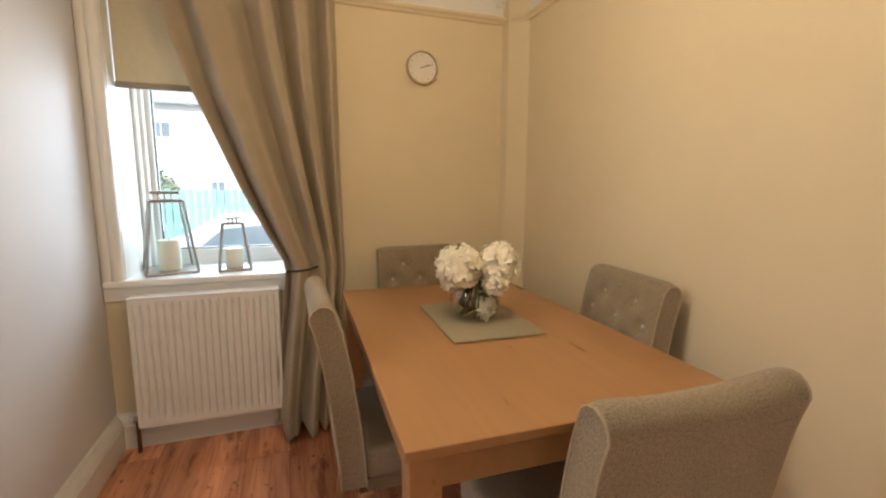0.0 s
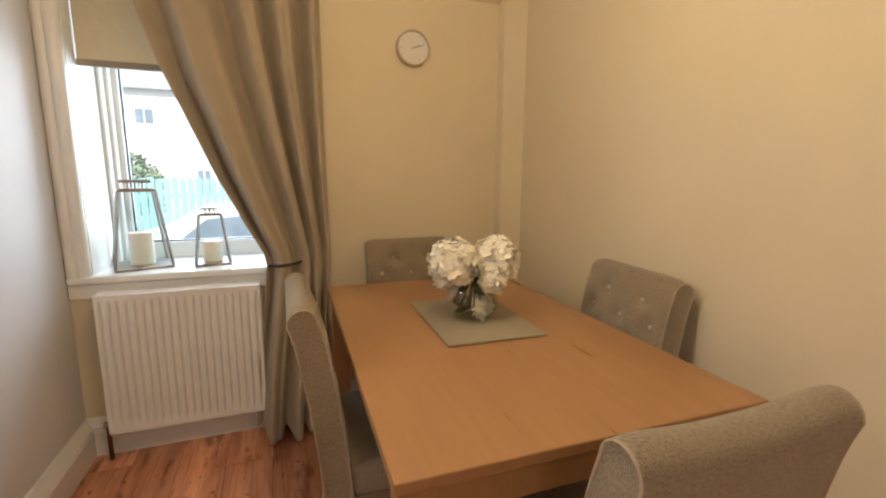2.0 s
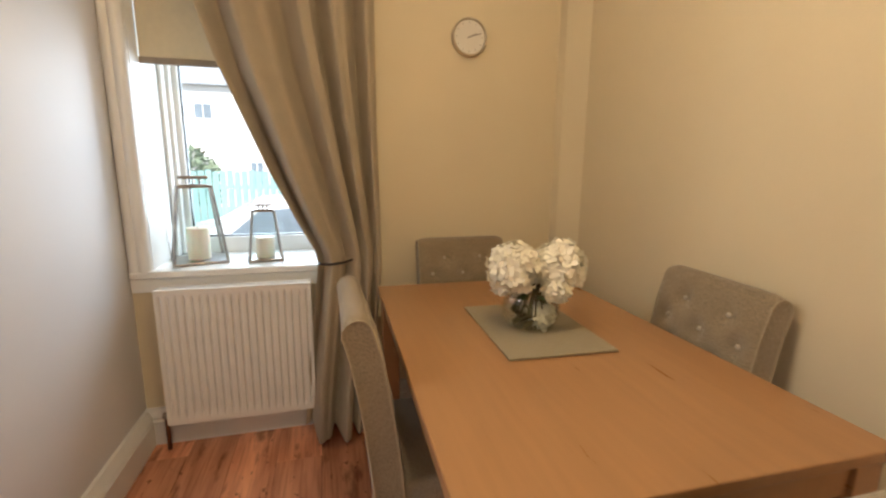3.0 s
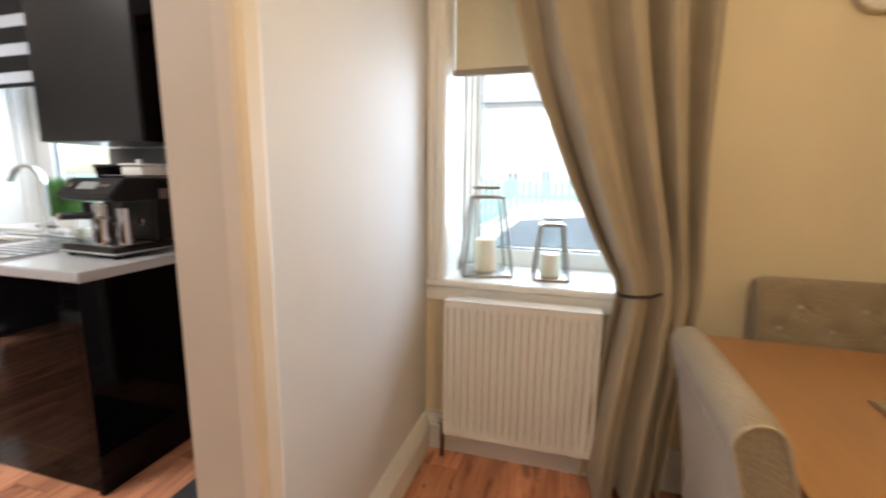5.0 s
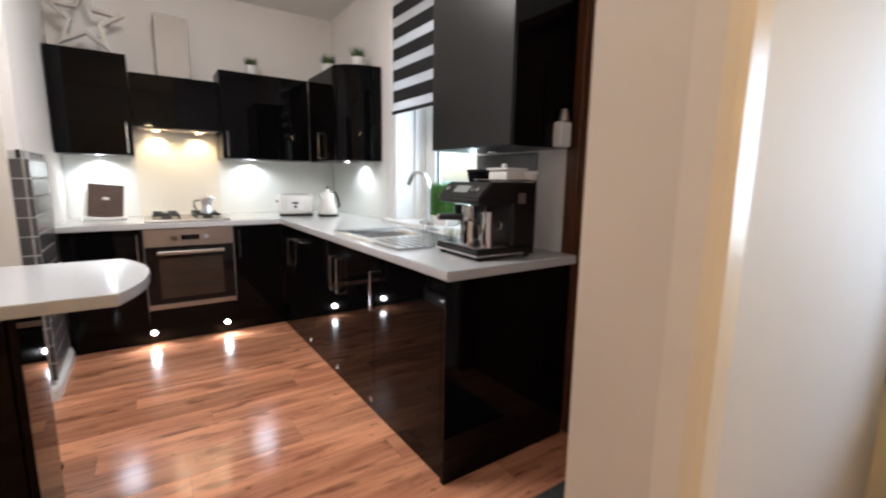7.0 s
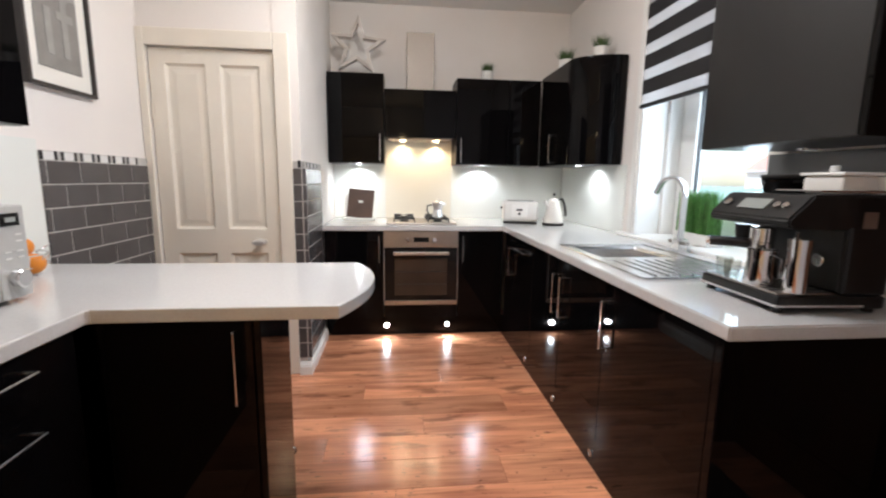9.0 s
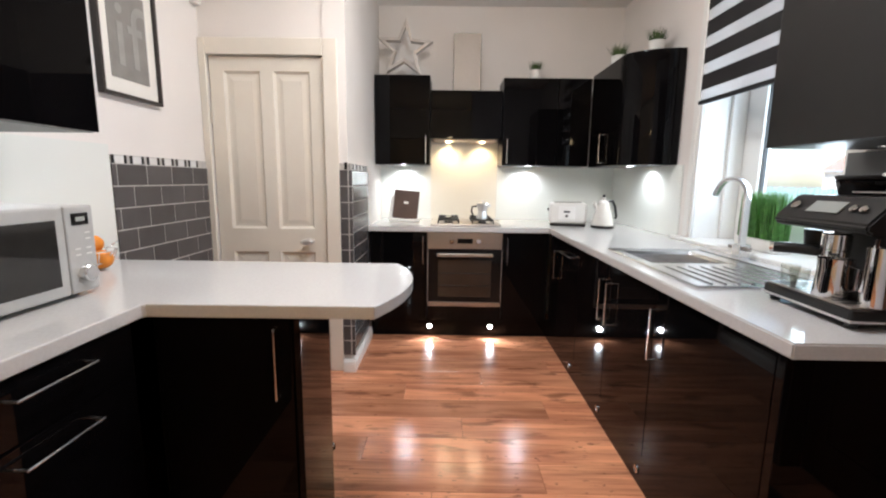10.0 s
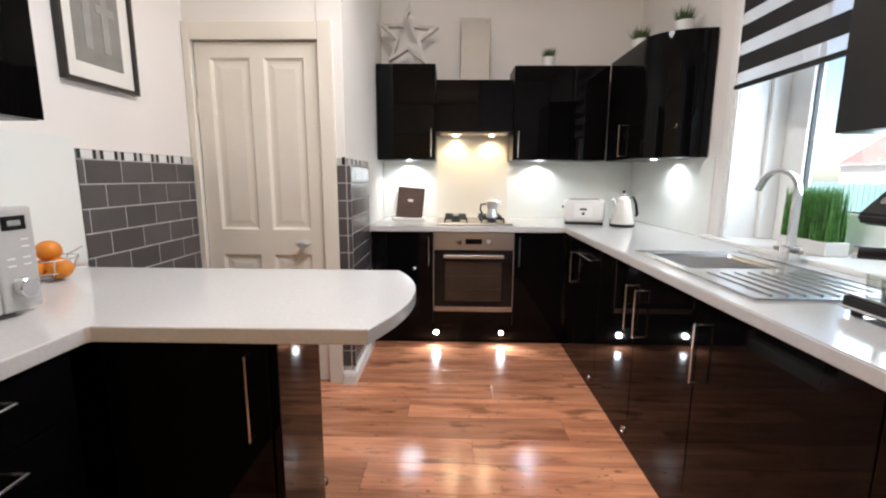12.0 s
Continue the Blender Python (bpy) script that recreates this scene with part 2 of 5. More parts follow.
M["zebra_black"] = mat("blind_band", (0.012, 0.011, 0.012), 0.8, var=0.2, bump=0.1, bump_scale=300)
M["zebra_sheer"] = mat("blind_sheer", (0.72, 0.73, 0.76), 0.8, trans=0.0, alpha=0.38)
M["placemat"] = woven("placemat", (0.44, 0.36, 0.2), (0.2, 0.155, 0.085), 520)
M["petal"] = mat("petal", (0.94, 0.89, 0.74), 0.6, var=0.06, scale=30)
M["stem"] = mat("stem", (0.12, 0.1, 0.035), 0.6, var=0.3, scale=30)
M["leaf"] = mat("leaf", (0.06, 0.11, 0.03), 0.55, var=0.4, scale=20)
M["grass"] = mat("grass_blade", (0.1, 0.27, 0.06), 0.5, var=0.5, scale=40)
M["wax"] = mat("candle_wax", (0.85, 0.8, 0.68), 0.45, var=0.05, subsurface=0.2)
M["orange"] = mat("orange_peel", (0.75, 0.24, 0.02), 0.4, var=0.15, scale=10, bump=0.15, bump_scale=250)
M["brown_wood"] = mat("stained_wood", (0.12, 0.045, 0.018), 0.35, var=0.5, scale=6, stretch=(10, 10, 1), bump=0.05)
M["copper"] = mat("old_copper", (0.22, 0.11, 0.07), 0.4, 1.0, var=0.4, scale=20)
M["doormat"] = mat("doormat", (0.06, 0.06, 0.058), 0.95, var=0.4, scale=90, bump=0.6, bump_scale=220)
M["art"] = mat("print_grey", (0.25, 0.235, 0.215), 0.6, var=0.15, scale=12)
M["art_light"] = mat("print_light", (0.33, 0.315, 0.29), 0.6, var=0.15, scale=12)
M["card"] = mat("mount_card", (0.78, 0.75, 0.69), 0.8, var=0.04)
M["ink"] = mat("dark_frame", (0.025, 0.02, 0.018), 0.3, var=0.3)
M["book"] = mat("brown_cover", (0.085, 0.045, 0.03), 0.5, var=0.2, scale=12)
M["render_wall"] = mat("outside_render", (0.8, 0.79, 0.77), 0.9, var=0.08, scale=2, bump=0.2)
M["slate"] = mat("slate_roof", (0.38, 0.41, 0.46), 0.7, var=0.3, scale=8)
M["far_glass"] = mat("outside_window_glass", (0.2, 0.25, 0.3), 0.25, var=0.2, scale=3)
M["car_white"] = mat("car_white_paint", (0.7, 0.7, 0.7), 0.25, var=0.05, coat=0.6)
M["enamel"] = mat("white_enamel", (0.76, 0.74, 0.7), 0.16, var=0.04, scale=10, coat=0.4)
M["fence"] = mat("fence_paint", (0.3, 0.5, 0.48), 0.7, var=0.2, scale=6, stretch=(6, 6, 1))
M["red"] = mat("red_roof", (0.5, 0.25, 0.23), 0.7, var=0.3, scale=6)
M["ground"] = mat("outside_ground", (0.3, 0.3, 0.29), 0.9, var=0.3, scale=1.5, bump=0.2)
M["car_paint"] = mat("car_paint", (0.2, 0.28, 0.4), 0.25, 0.2, coat=0.6)
M["tyre"] = mat("tyre", (0.02, 0.02, 0.02), 0.8, var=0.2)
M["hedge"] = mat("hedge_leaf", (0.26, 0.33, 0.22), 0.6, var=0.4, scale=10)
M["glow_cool"] = mat("lit_lens_cool", (0.9, 0.95, 1), 0.3, emit=(0.9, 0.96, 1), strength=45)
M["glow_warm"] = mat("lit_lens_warm", (1, 0.85, 0.6), 0.3, emit=(1, 0.8, 0.5), strength=30)
M["display"] = mat("lcd_display", (0.3, 0.32, 0.3), 0.3, var=0.05)
M["clock_face"] = mat("clock_face", (0.8, 0.77, 0.7), 0.4, var=0.03)
M["silver_paint"] = mat("silver_star", (0.6, 0.55, 0.5), 0.45, 0.2, var=0.15, scale=14)


def glass(name, tint=(1, 1, 1)):
    """Thin clear pane: see-through with a Fresnel gloss."""
    m = bpy.data.materials.new(name)
    m.use_nodes = True
    nt = m.node_tree
    nt.nodes.remove(nt.nodes["Principled BSDF"])
    t, g, f, k, x = (nt.nodes.new("ShaderNode" + n) for n in ("BsdfTransparent", "BsdfGlossy", "LayerWeight", "Math", "MixShader"))
    t.inputs[0].default_value = (*tint, 1)
    g.inputs["Roughness"].default_value = 0.02
    f.inputs[0].default_value = 0.12
    k.operation, k.inputs[1].default_value = "MULTIPLY_ADD", 0.55
    k.inputs[2].default_value = 0.03
    nt.links.new(f.outputs["Facing"], k.inputs[0])
    nt.links.new(k.outputs[0], x.inputs[0])
    nt.links.new(t.outputs[0], x.inputs[1])
    nt.links.new(g.outputs[0], x.inputs[2])
    nt.links.new(x.outputs[0], nt.nodes["Material Output"].inputs[0])
    return m


M["pane"] = glass("window_glass", (0.97, 0.98, 0.98))
M["vase_glass"] = glass("vase_glass", (0.93, 0.94, 0.92))
M["pane_lantern"] = glass("lantern_glass", (0.93, 0.97, 0.97))


# ---------------------------------------------------------------- mesh helpers
def thing(name, place, label, category, rz=0, group="", kind=""):
    ob = new(name)
    ob.empty_display_size = 0.1
    ob.matrix_world = pose(*place, 0, 0, rz)
    return tagged(ob, label, category, group, kind)


def finish(name, bm, material, smooth=False):
    me = bpy.data.meshes.new(name)
    bmesh.ops.recalc_face_normals(bm, faces=bm.faces)
    bm.to_mesh(me)
    bm.free()
    me.materials.append(M[material])
    if smooth:
        for p in me.polygons:
            p.use_smooth = True
        me.set_sharp_from_angle(angle=radians(40))
    return me


def part(name, bm, material, parent, label="", smooth=False):
    ob = new(name, finish(name, bm, material, smooth))
    ob.parent = parent
    return tagged(ob, label)


def solid(name, bm, material, label, category="", kind="", group="", smooth=False):
    return tagged(new(name, finish(name, bm, material, smooth)), label, category, group, kind)


def box(x0, y0, z0, x1, y1, z1, bevel=0.0, bm=None, seg=2):
    own = bmesh.new()
    bmesh.ops.create_cube(own, size=1)
    bmesh.ops.scale(own, vec=(abs(x1 - x0), abs(y1 - y0), abs(z1 - z0)), verts=own.verts)
    bmesh.ops.translate(own, vec=((x0 + x1) / 2, (y0 + y1) / 2, (z0 + z1) / 2), verts=own.verts)
    if bevel:
        bmesh.ops.bevel(own, geom=own.edges[:], offset=bevel, segments=seg, affect="EDGES", profile=0.5)
    return join(own, bm)


def join(own, bm):
    if bm is None:
        return own
    me = bpy.data.meshes.new("tmp")
    own.to_mesh(me)
    own.free()
    bm.from_mesh(me)
    bpy.data.meshes.remove(me)
    return bm


def moved(own, m, bm=None):
    bmesh.ops.transform(own, matrix=m, verts=own.verts)
    return join(own, bm)


def lathe(profile, n=24, bm=None, close=False):
    """Turned shape from (radius, height) pairs."""
    own = bmesh.new()
    rings = []
    for r, z in profile:
        if r < 1e-5:
            rings.append([own.verts.new((0, 0, z))])
        else:
            rings.append([own.verts.new((r * math.cos(2 * math.pi * k / n), r * math.sin(2 * math.pi * k / n), z)) for k in range(n)])
    for a, b in zip(rings, rings[1:]):
        for k in range(n):
            q = [a[k % len(a)], a[(k + 1) % len(a)], b[(k + 1) % len(b)], b[k % len(b)]]
            q = list(dict.fromkeys(q))
            if len(q) > 2:
                own.faces.new(q)
    return join(own, bm)


def cyl(r, z0, z1, n=24, bm=None, r2=None, bevel=0.0):
    r2 = r if r2 is None else r2
    b = min(bevel, r * 0.45)
    if b:
        return lathe([(0, z0), (r - b, z0), (r, z0 + b), (r2, z1 - b), (r2 - b, z1), (0, z1)], n, bm)
    return lathe([(0, z0), (r, z0), (r2, z1), (0, z1)], n, bm)


def tube(points, r, n=8, bm=None, flat=None, caps=True):
    """Swept bar along points; flat=(w, t) gives a ribbon section."""
    own = bmesh.new()
    pts = [Vector(p) for p in points]
    rings = []
    up = Vector((0, 0, 1))
    for i, p in enumerate(pts):
        d = (pts[min(i + 1, len(pts) - 1)] - pts[max(i - 1, 0)]).normalized()
        side = d.cross(up)
        if side.length < 0.05:
            side = d.cross(Vector((1, 0, 0))) if i == 0 or not rings else last
        side.normalize()
        if rings and side.dot(last) < 0:
            side = -side
        last = side
        nor = side.cross(d).normalized()
        if flat:
            w, t = flat
            ring = [own.verts.new(p + side * a * w / 2 + nor * c * t / 2) for a, c in ((-1, -1), (1, -1), (1, 1), (-1, 1))]
        else:
            ring = [own.verts.new(p + (side * math.cos(2 * math.pi * k / n) + nor * math.sin(2 * math.pi * k / n)) * r) for k in range(n)]
        rings.append(ring)
    for a, b in zip(rings, rings[1:]):
        for k in range(len(a)):
            own.faces.new((a[k], a[(k + 1) % len(a)], b[(k + 1) % len(b)], b[k]))
    if caps:
        own.faces.new(rings[0][::-1])
        own.faces.new(rings[-1])
    return join(own, bm)


def prism(outline, z0, z1, bm=None, bevel=0.0):
    own = bmesh.new()
    low = [own.verts.new((x, y, z0)) for x, y in outline]
    high = [own.verts.new((x, y, z1)) for x, y in outline]
    n = len(low)
    own.faces.new(low[::-1])
    own.faces.new(high)
    for k in range(n):
        own.faces.new((low[k], low[(k + 1) % n], high[(k + 1) % n], high[k]))
    bmesh.ops.recalc_face_normals(own, faces=own.faces)
    if bevel:
        edges = [e for e in own.edges if abs(e.verts[0].co.z - e.verts[1].co.z) < 1e-6]
        bmesh.ops.bevel(own, geom=edges, offset=bevel, segments=2, affect="EDGES", profile=0.5)
    return join(own, bm)


def grid(nu, nv, f, bm=None):
    own = bmesh.new()
    v = [[own.verts.new(f(i / nu, j / nv)) for i in range(nu + 1)] for j in range(nv + 1)]
    for j in range(nv):
        for i in range(nu):
            own.faces.new((v[j][i], v[j][i + 1], v[j + 1][i + 1], v[j + 1][i]))
    return join(own, bm)


def wall(name, x0, y0, x1, y1, z1, material, holes=(), label="", z0=0.0):
    """Axis-aligned wall slab; holes are (a0, a1, z0, z1) along its long side."""
    along_x = abs(x1 - x0) >= abs(y1 - y0)
    a0, a1 = (x0, x1) if along_x else (y0, y1)
    cuts = sorted({a0, a1, *(h[0] for h in holes), *(h[1] for h in holes)})
    bm = bmesh.new()
    for p, q in zip(cuts, cuts[1:]):
        spans = [(z0, z1)]
        for h in holes:
            if h[0] <= p + 1e-6 and h[1] >= q - 1e-6:
                spans = [(z0, h[2]), (h[3], z1)]
        for lo, hi in spans:
            if hi - lo > 1e-4:
                if along_x:
                    box(p, y0, lo, q, y1, hi, bm=bm)
                else:
                    box(x0, p, lo, x1, q, hi, bm=bm)
    bmesh.ops.remove_doubles(bm, verts=bm.verts, dist=1e-4)
    return solid(name, bm, material, label or "painted plaster wall", "wall", "structure")


# ---------------------------------------------------------------- the rooms
CEIL = 2.78
YW = 4.70          # inner face of the window wall
wall("wall_north_kitchen", -6.86, YW, -2.575, YW + 0.42, CEIL, "paint_kitchen",
     [(-5.29, -4.27, 0.9, 2.3), (-3.535, -2.66, 0.0, 2.05)], "cream white painted kitchen wall with a window opening")
wall("wall_north_dining", -2.575, YW, -0.13, YW + 0.42, CEIL, "paint_dining", [(-2.36, -1.5, 0.79, 2.35)],
     "warm cream painted dining wall with a window opening")
wall("wall_west", -6.86, 2.45, -6.66, YW, CEIL, "paint_kitchen", label="cream white wall behind the cooker run")
wall("wall_nib", -6.66, 2.4, -5.312, 2.538, CEIL, "paint_kitchen", label="white wall stub beside the cooker run, tiled low down")
wall("wall_door", -5.47, 1.65, -5.32, 2.4, CEIL, "paint_kitchen", [(1.69, 2.4, 0, 2.01)], "cream painted wall around the panelled door")
wall("wall_south_kitchen", -5.47, 1.5, -2.6, 1.65, CEIL, "paint_kitchen", label="white painted wall above grey brick tiles")
# unseen closing walls, set far back to lessen light bounced into the dining corner
wall("wall_return", -2.75, -1.7, -2.6, 1.5, CEIL, "paint_dining", label="plain cream return wall closing the unseen south side")
wall("wall_south_dining", -2.75, -1.85, -0.13, -1.7, CEIL, "paint_dining", label="plain cream end wall closing the unseen south side")
wall("wall_east", -0.345, -1.7, -0.13, YW, CEIL, "paint_dining", label="warm cream painted wall beside the dining table")
wall("wall_partition", -2.575, 3.575, -2.44, YW, CEIL, "paint_partition", label="off white painted partition between kitchen and dining corner")
solid("ceiling", box(-6.86, -1.85, CEIL, -0.13, 5.12, CEIL + 0.1), "ceiling", "white painted ceiling", "ceiling", "structure")
solid("floor_base", box(-6.86, -1.85, -0.12, -0.13, 5.12, -0.012), "underlay", "dark floor base under the laminate", "floor", "structure")
# closing wall behind the panelled door
solid("wall_beyond_door", box(-5.75, 1.6, 0, -5.6, 2.4, 2.3), "paint_kitchen", "plain wall beyond the closed door", "wall", "structure")

# partition end: jamb lining, architrave, skirtings
solid("trim_jamb", box(-2.59, 3.55, 0, -2.4595, 3.575, CEIL), "jamb", "beige painted jamb lining at the partition end", "trim", "structure")
bm = prism([(-2.459, 3.549), (-2.425, 3.549), (-2.413, 3.556), (-2.408, 3.568), (-2.408, 3.608), (-2.414, 3.62), (-2.43, 3.622), (-2.459, 3.622)], 0, CEIL)
solid("trim_architrave", bm, "architrave", "cream gloss painted architrave on the partition", "trim", "structure")


def skirting(name, p, q, face, h=0.17, t=0.022, material="gloss_white"):
    """Moulded skirting from p to q; face is the side (unit x, y) that it shows."""
    p, q, f = Vector((*p, 0)), Vector((*q, 0)), Vector((*face, 0))
    prof = [(0, 0), (t, 0), (t, h * 0.66), (t * 0.7, h * 0.72), (t * 0.95, h * 0.78), (t * 0.55, h * 0.92), (t * 0.4, h), (0, h)]
    bm = bmesh.new()
    a = [bm.verts.new(p + f * u + Vector((0, 0, z))) for u, z in prof]
    b = [bm.verts.new(q + f * u + Vector((0, 0, z))) for u, z in prof]
    n = len(prof)
    for k in range(n):
        bm.faces.new((a[k], a[(k + 1) % n], b[(k + 1) % n], b[k]))
    bm.faces.new(a)
    bm.faces.new(b[::-1])
    return solid(name, bm, material, "white gloss painted moulded skirting board", "skirting", "structure")


skirting("baseboard_partition", (-2.44, 3.636), (-2.44, YW - 0.03), (1, 0), t=0.034)
skirting("baseboard_window", (-2.44, YW), (-0.345, YW), (0, -1), t=0.034)
skirting("baseboard_east", (-0.345, -1.7), (-0.345, YW - 0.03), (-1, 0), t=0.03)
skirting("baseboard_partition_kitchen", (-2.575, 3.577), (-2.575, YW), (-1, 0), h=0.13)
skirting("baseboard_nib", (-5.312, 2.548), (-5.95, 2.548), (0, 1), h=0.085, t=0.02)
skirting("baseboard_nib_end", (-5.3, 2.49), (-5.3, 2.568), (1, 0), h=0.085, t=0.02)

# corner pipe boxing, picture rail
bm = prism([(-0.445, YW), (-0.43, YW - 0.045), (-0.4, YW - 0.075), (-0.345, YW - 0.13), (-0.345, YW)], 0, CEIL)
solid("trim_pipe_boxing", bm, "paint_dining", "cream painted boxed-in pipe in the room corner", "trim", "structure")
rail = bmesh.new()
prof = [(0.0, 0.0), (0.012, 0.004), (0.016, 0.014), (0.028, 0.022), (0.03, 0.034), (0.022, 0.04), (0.0, 0.042)]


def rail_run(p, q, face, bm):
    p, q, f = Vector(p), Vector(q), Vector((*face, 0))
    a = [bm.verts.new(p + f * u + Vector((0, 0, z))) for u, z in prof]
    b = [bm.verts.new(q + f * u + Vector((0, 0, z))) for u, z in prof]
    for k in range(len(prof)):
        bm.faces.new((a[k], a[(k + 1) % len(prof)], b[(k + 1) % len(prof)], b[k]))
    bm.faces.new(a)
    bm.faces.new(b[::-1])


rail_run((-1.45, YW, 2.142), (-0.4, YW, 2.142), (0, -1), rail)
rail_run((-0.41, YW - 0.045, 2.142), (-0.345, YW - 0.125, 2.142), (-0.7, -0.7), rail)
rail_run((-0.345, YW - 0.12, 2.142), (-0.345, -1.7, 2.142), (-1, 0), rail)
solid("trim_picture_rail", rail, "paint_dining", "cream painted moulded picture rail", "trim", "structure")
# upper wall above the rail is painted white
solid("trim_frieze_north", box(-1.45, YW - 0.004, 2.184, -0.42, YW, CEIL), "ceiling", "white painted frieze above the picture rail", "trim", "structure")
solid("trim_frieze_east", box(-0.349, -1.7, 2.184, -0.345, YW - 0.13, CEIL), "ceiling", "white painted frieze above the picture rail", "trim", "structure")


def window(name, x0, x1, z0, z1, y, label, sash=0.055):
    """White upvc window in an opening: frame bars, dark gasket, panes."""
    w = thing(name, ((x0 + x1) / 2, y, z0), label, "window", kind="structure")
    h, k = z1 - z0, (x1 - x0) / 2
    d = 0.06
    part("window_frame", box(-k, 0, 0, -k + sash, d, h, 0.006), "gloss_white", w)
    part("window_frame", box(k - sash, 0, 0, k, d, h, 0.006), "gloss_white", w)
    part("window_frame", box(-k + sash, 0, 0, k - sash, d, sash + 0.015, 0.006), "gloss_white", w)
    part("window_frame", box(-k + sash, 0, h - sash, k - sash, d, h, 0.006), "gloss_white", w)
    g = bmesh.new()
    i = k - sash
    t = 0.007
    box(-i, 0.018, sash + 0.015, -i + t, 0.04, h - sash, bm=g)
    box(i - t, 0.018, sash + 0.015, i, 0.04, h - sash, bm=g)
    box(-i + t, 0.018, sash + 0.015, i - t, 0.04, sash + 0.015 + t, bm=g)
    box(-i + t, 0.018, h - sash - t, i - t, 0.04, h - sash, bm=g)
    part("gasket", g, "black_plastic", w, "dark rubber gasket")
    p = part("pane", box(-i + t, 0.027, sash + 0.015 + t, i - t, 0.031, h - sash - t), "pane", w, "clear glass pane")
    p.visible_shadow = False
    return w


window("window_1", -2.36, -1.5, 0.81, 2.35, 5.09, "white framed window behind the dining curtain", 0.072)
window("window_2", -5.278, -4.282, 0.93, 2.288, 4.95, "white framed kitchen window over the sink", 0.165)


def reveal(name, x0, x1, z0, z1, y0, y1):
    bm = bmesh.new()
    t = 0.012
    box(x0, y0, z0, x0 + t, y1, z1, bm=bm)
    box(x1 - t, y0, z0, x1, y1, z1, bm=bm)
    box(x0 + t, y0, z1 - t, x1 - t, y1, z1, bm=bm)
    return solid(name, bm, "gloss_white", "white gloss painted window reveal lining", "trim", "structure")


reveal("trim_reveal_dining", -2.36, -1.5, 0.81, 2.35, YW + 0.002, 5.09)
bm = bmesh.new()
box(-2.347, 5.0, 0.816, -2.33, 5.045, 2.33, 0.006, bm=bm)
box(-2.347, 5.047, 0.816, -2.312, 5.088, 2.33, 0.008, bm=bm)
solid("trim_sash_box", bm, "gloss_white", "white gloss stepped sash box beads beside the dining window", "trim", "structure")
reveal("trim_reveal_kitchen", -5.29, -4.27, 0.93, 2.3, YW + 0.002, 4.95)
# moulded window architraves
bm = bmesh.new()
for x, r in ((-2.416, 0.024), (-2.378, 0.028)):
    moved(cyl(r, 0.812, 2.5, 16), Matrix.Translation((x, YW - 0.005, 0)), bm)
solid("trim_window_architrave", bm, "gloss_white", "white moulded window architrave beside the partition", "trim", "structure", smooth=True)
bm = bmesh.new()
box(-5.358, YW - 0.022, 0.933, -5.303, YW, 2.45, 0.008, bm=bm)
box(-5.303, YW - 0.012, 0.933, -5.279, YW + 0.001, 2.45, 0.004, bm=bm)
box(-5.277, 4.86, 0.933, -5.255, 4.949, 2.28, 0.004, bm=bm)
solid("trim_kitchen_architrave", bm, "gloss_white", "white gloss window architrave beside the splashback", "trim", "structure")
bm = box(-2.436, 4.665, 0.782, -1.46, 5.1, 0.815, 0.01, seg=3)
solid("window_sill_dining", bm, "gloss_white", "white gloss painted deep window sill with lanterns on it", "sill", "structure")
solid("trim_sill_apron", box(-2.436, 4.68, 0.72, -1.46, YW, 0.781, 0.003), "gloss_white", "white painted apron board under the sill", "trim", "structure")
solid("window_sill_kitchen", box(-5.44, 4.645, 0.905, -4.22, 4.95, 0.932, 0.008, seg=3), "gloss_white", "white kitchen window sill behind the sink", "sill", "structure")


# panelled door
door = thing("door_1", (-5.33, 2.047, 0), "closed cream gloss four panel interior door with an oval chrome knob", "door", 90, kind="structure")
bm = bmesh.new()
L, R, T = -0.35, 0.35, 1.999
for a in (box(L, 0, 0.006, L + 0.085, 0.04, T), box(R - 0.085, 0, 0.006, R, 0.04, T), box(-0.04, 0, 0.2, 0.04, 0.04, 1.915),
          box(L + 0.085, 0, 1.915, R - 0.085, 0.04, T), box(L + 0.085, 0, 0.006, R - 0.085, 0.04, 0.2),
          box(L + 0.085, 0, 0.8, -0.04, 0.04, 0.95), box(0.04, 0, 0.8, R - 0.085, 0.04, 0.95)):
    join(a, bm)
part("leaf_frame", bm, "cream_gloss", door)
for x0, x1 in ((L + 0.085, -0.04), (0.04, R - 0.085)):
    for z0, z1 in ((0.2, 0.8), (0.95, 1.915)):
        own = bmesh.new()
        ring = []
        for ins, dep in ((0, 0.004), (0.014, 0.016), (0.03, 0.016), (0.055, 0.012)):
            ring.append([own.verts.new(p) for p in ((x0 + ins, dep, z0 + ins), (x1 - ins, dep, z0 + ins), (x1 - ins, dep, z1 - ins), (x0 + ins, dep, z1 - ins))])
        for a, b in zip(ring, ring[1:]):
            for k in range(4):
                own.faces.new((a[k], a[(k + 1) % 4], b[(k + 1) % 4], b[k]))
        own.faces.new(ring[-1])
        part("panel", own, "cream_gloss", door)
knob = part("door_knob", moved(lathe([(0, 0), (0.026, 0), (0.026, 0.006), (0.01, 0.01), (0.009, 0.03), (0.02, 0.036), (0.027, 0.05), (0.02, 0.064), (0, 0.068)], 20),
                               pose(0.225, 0, 0.872, 90) @ Matrix.Diagonal((1.5, 0.72, 1, 1))), "tap_metal", door, "oval chrome knob", True)
part("hinge", box(L - 0.004, -0.006, 1.6, L + 0.012, 0.004, 1.7), "cream_gloss", door)
bm = bmesh.new()
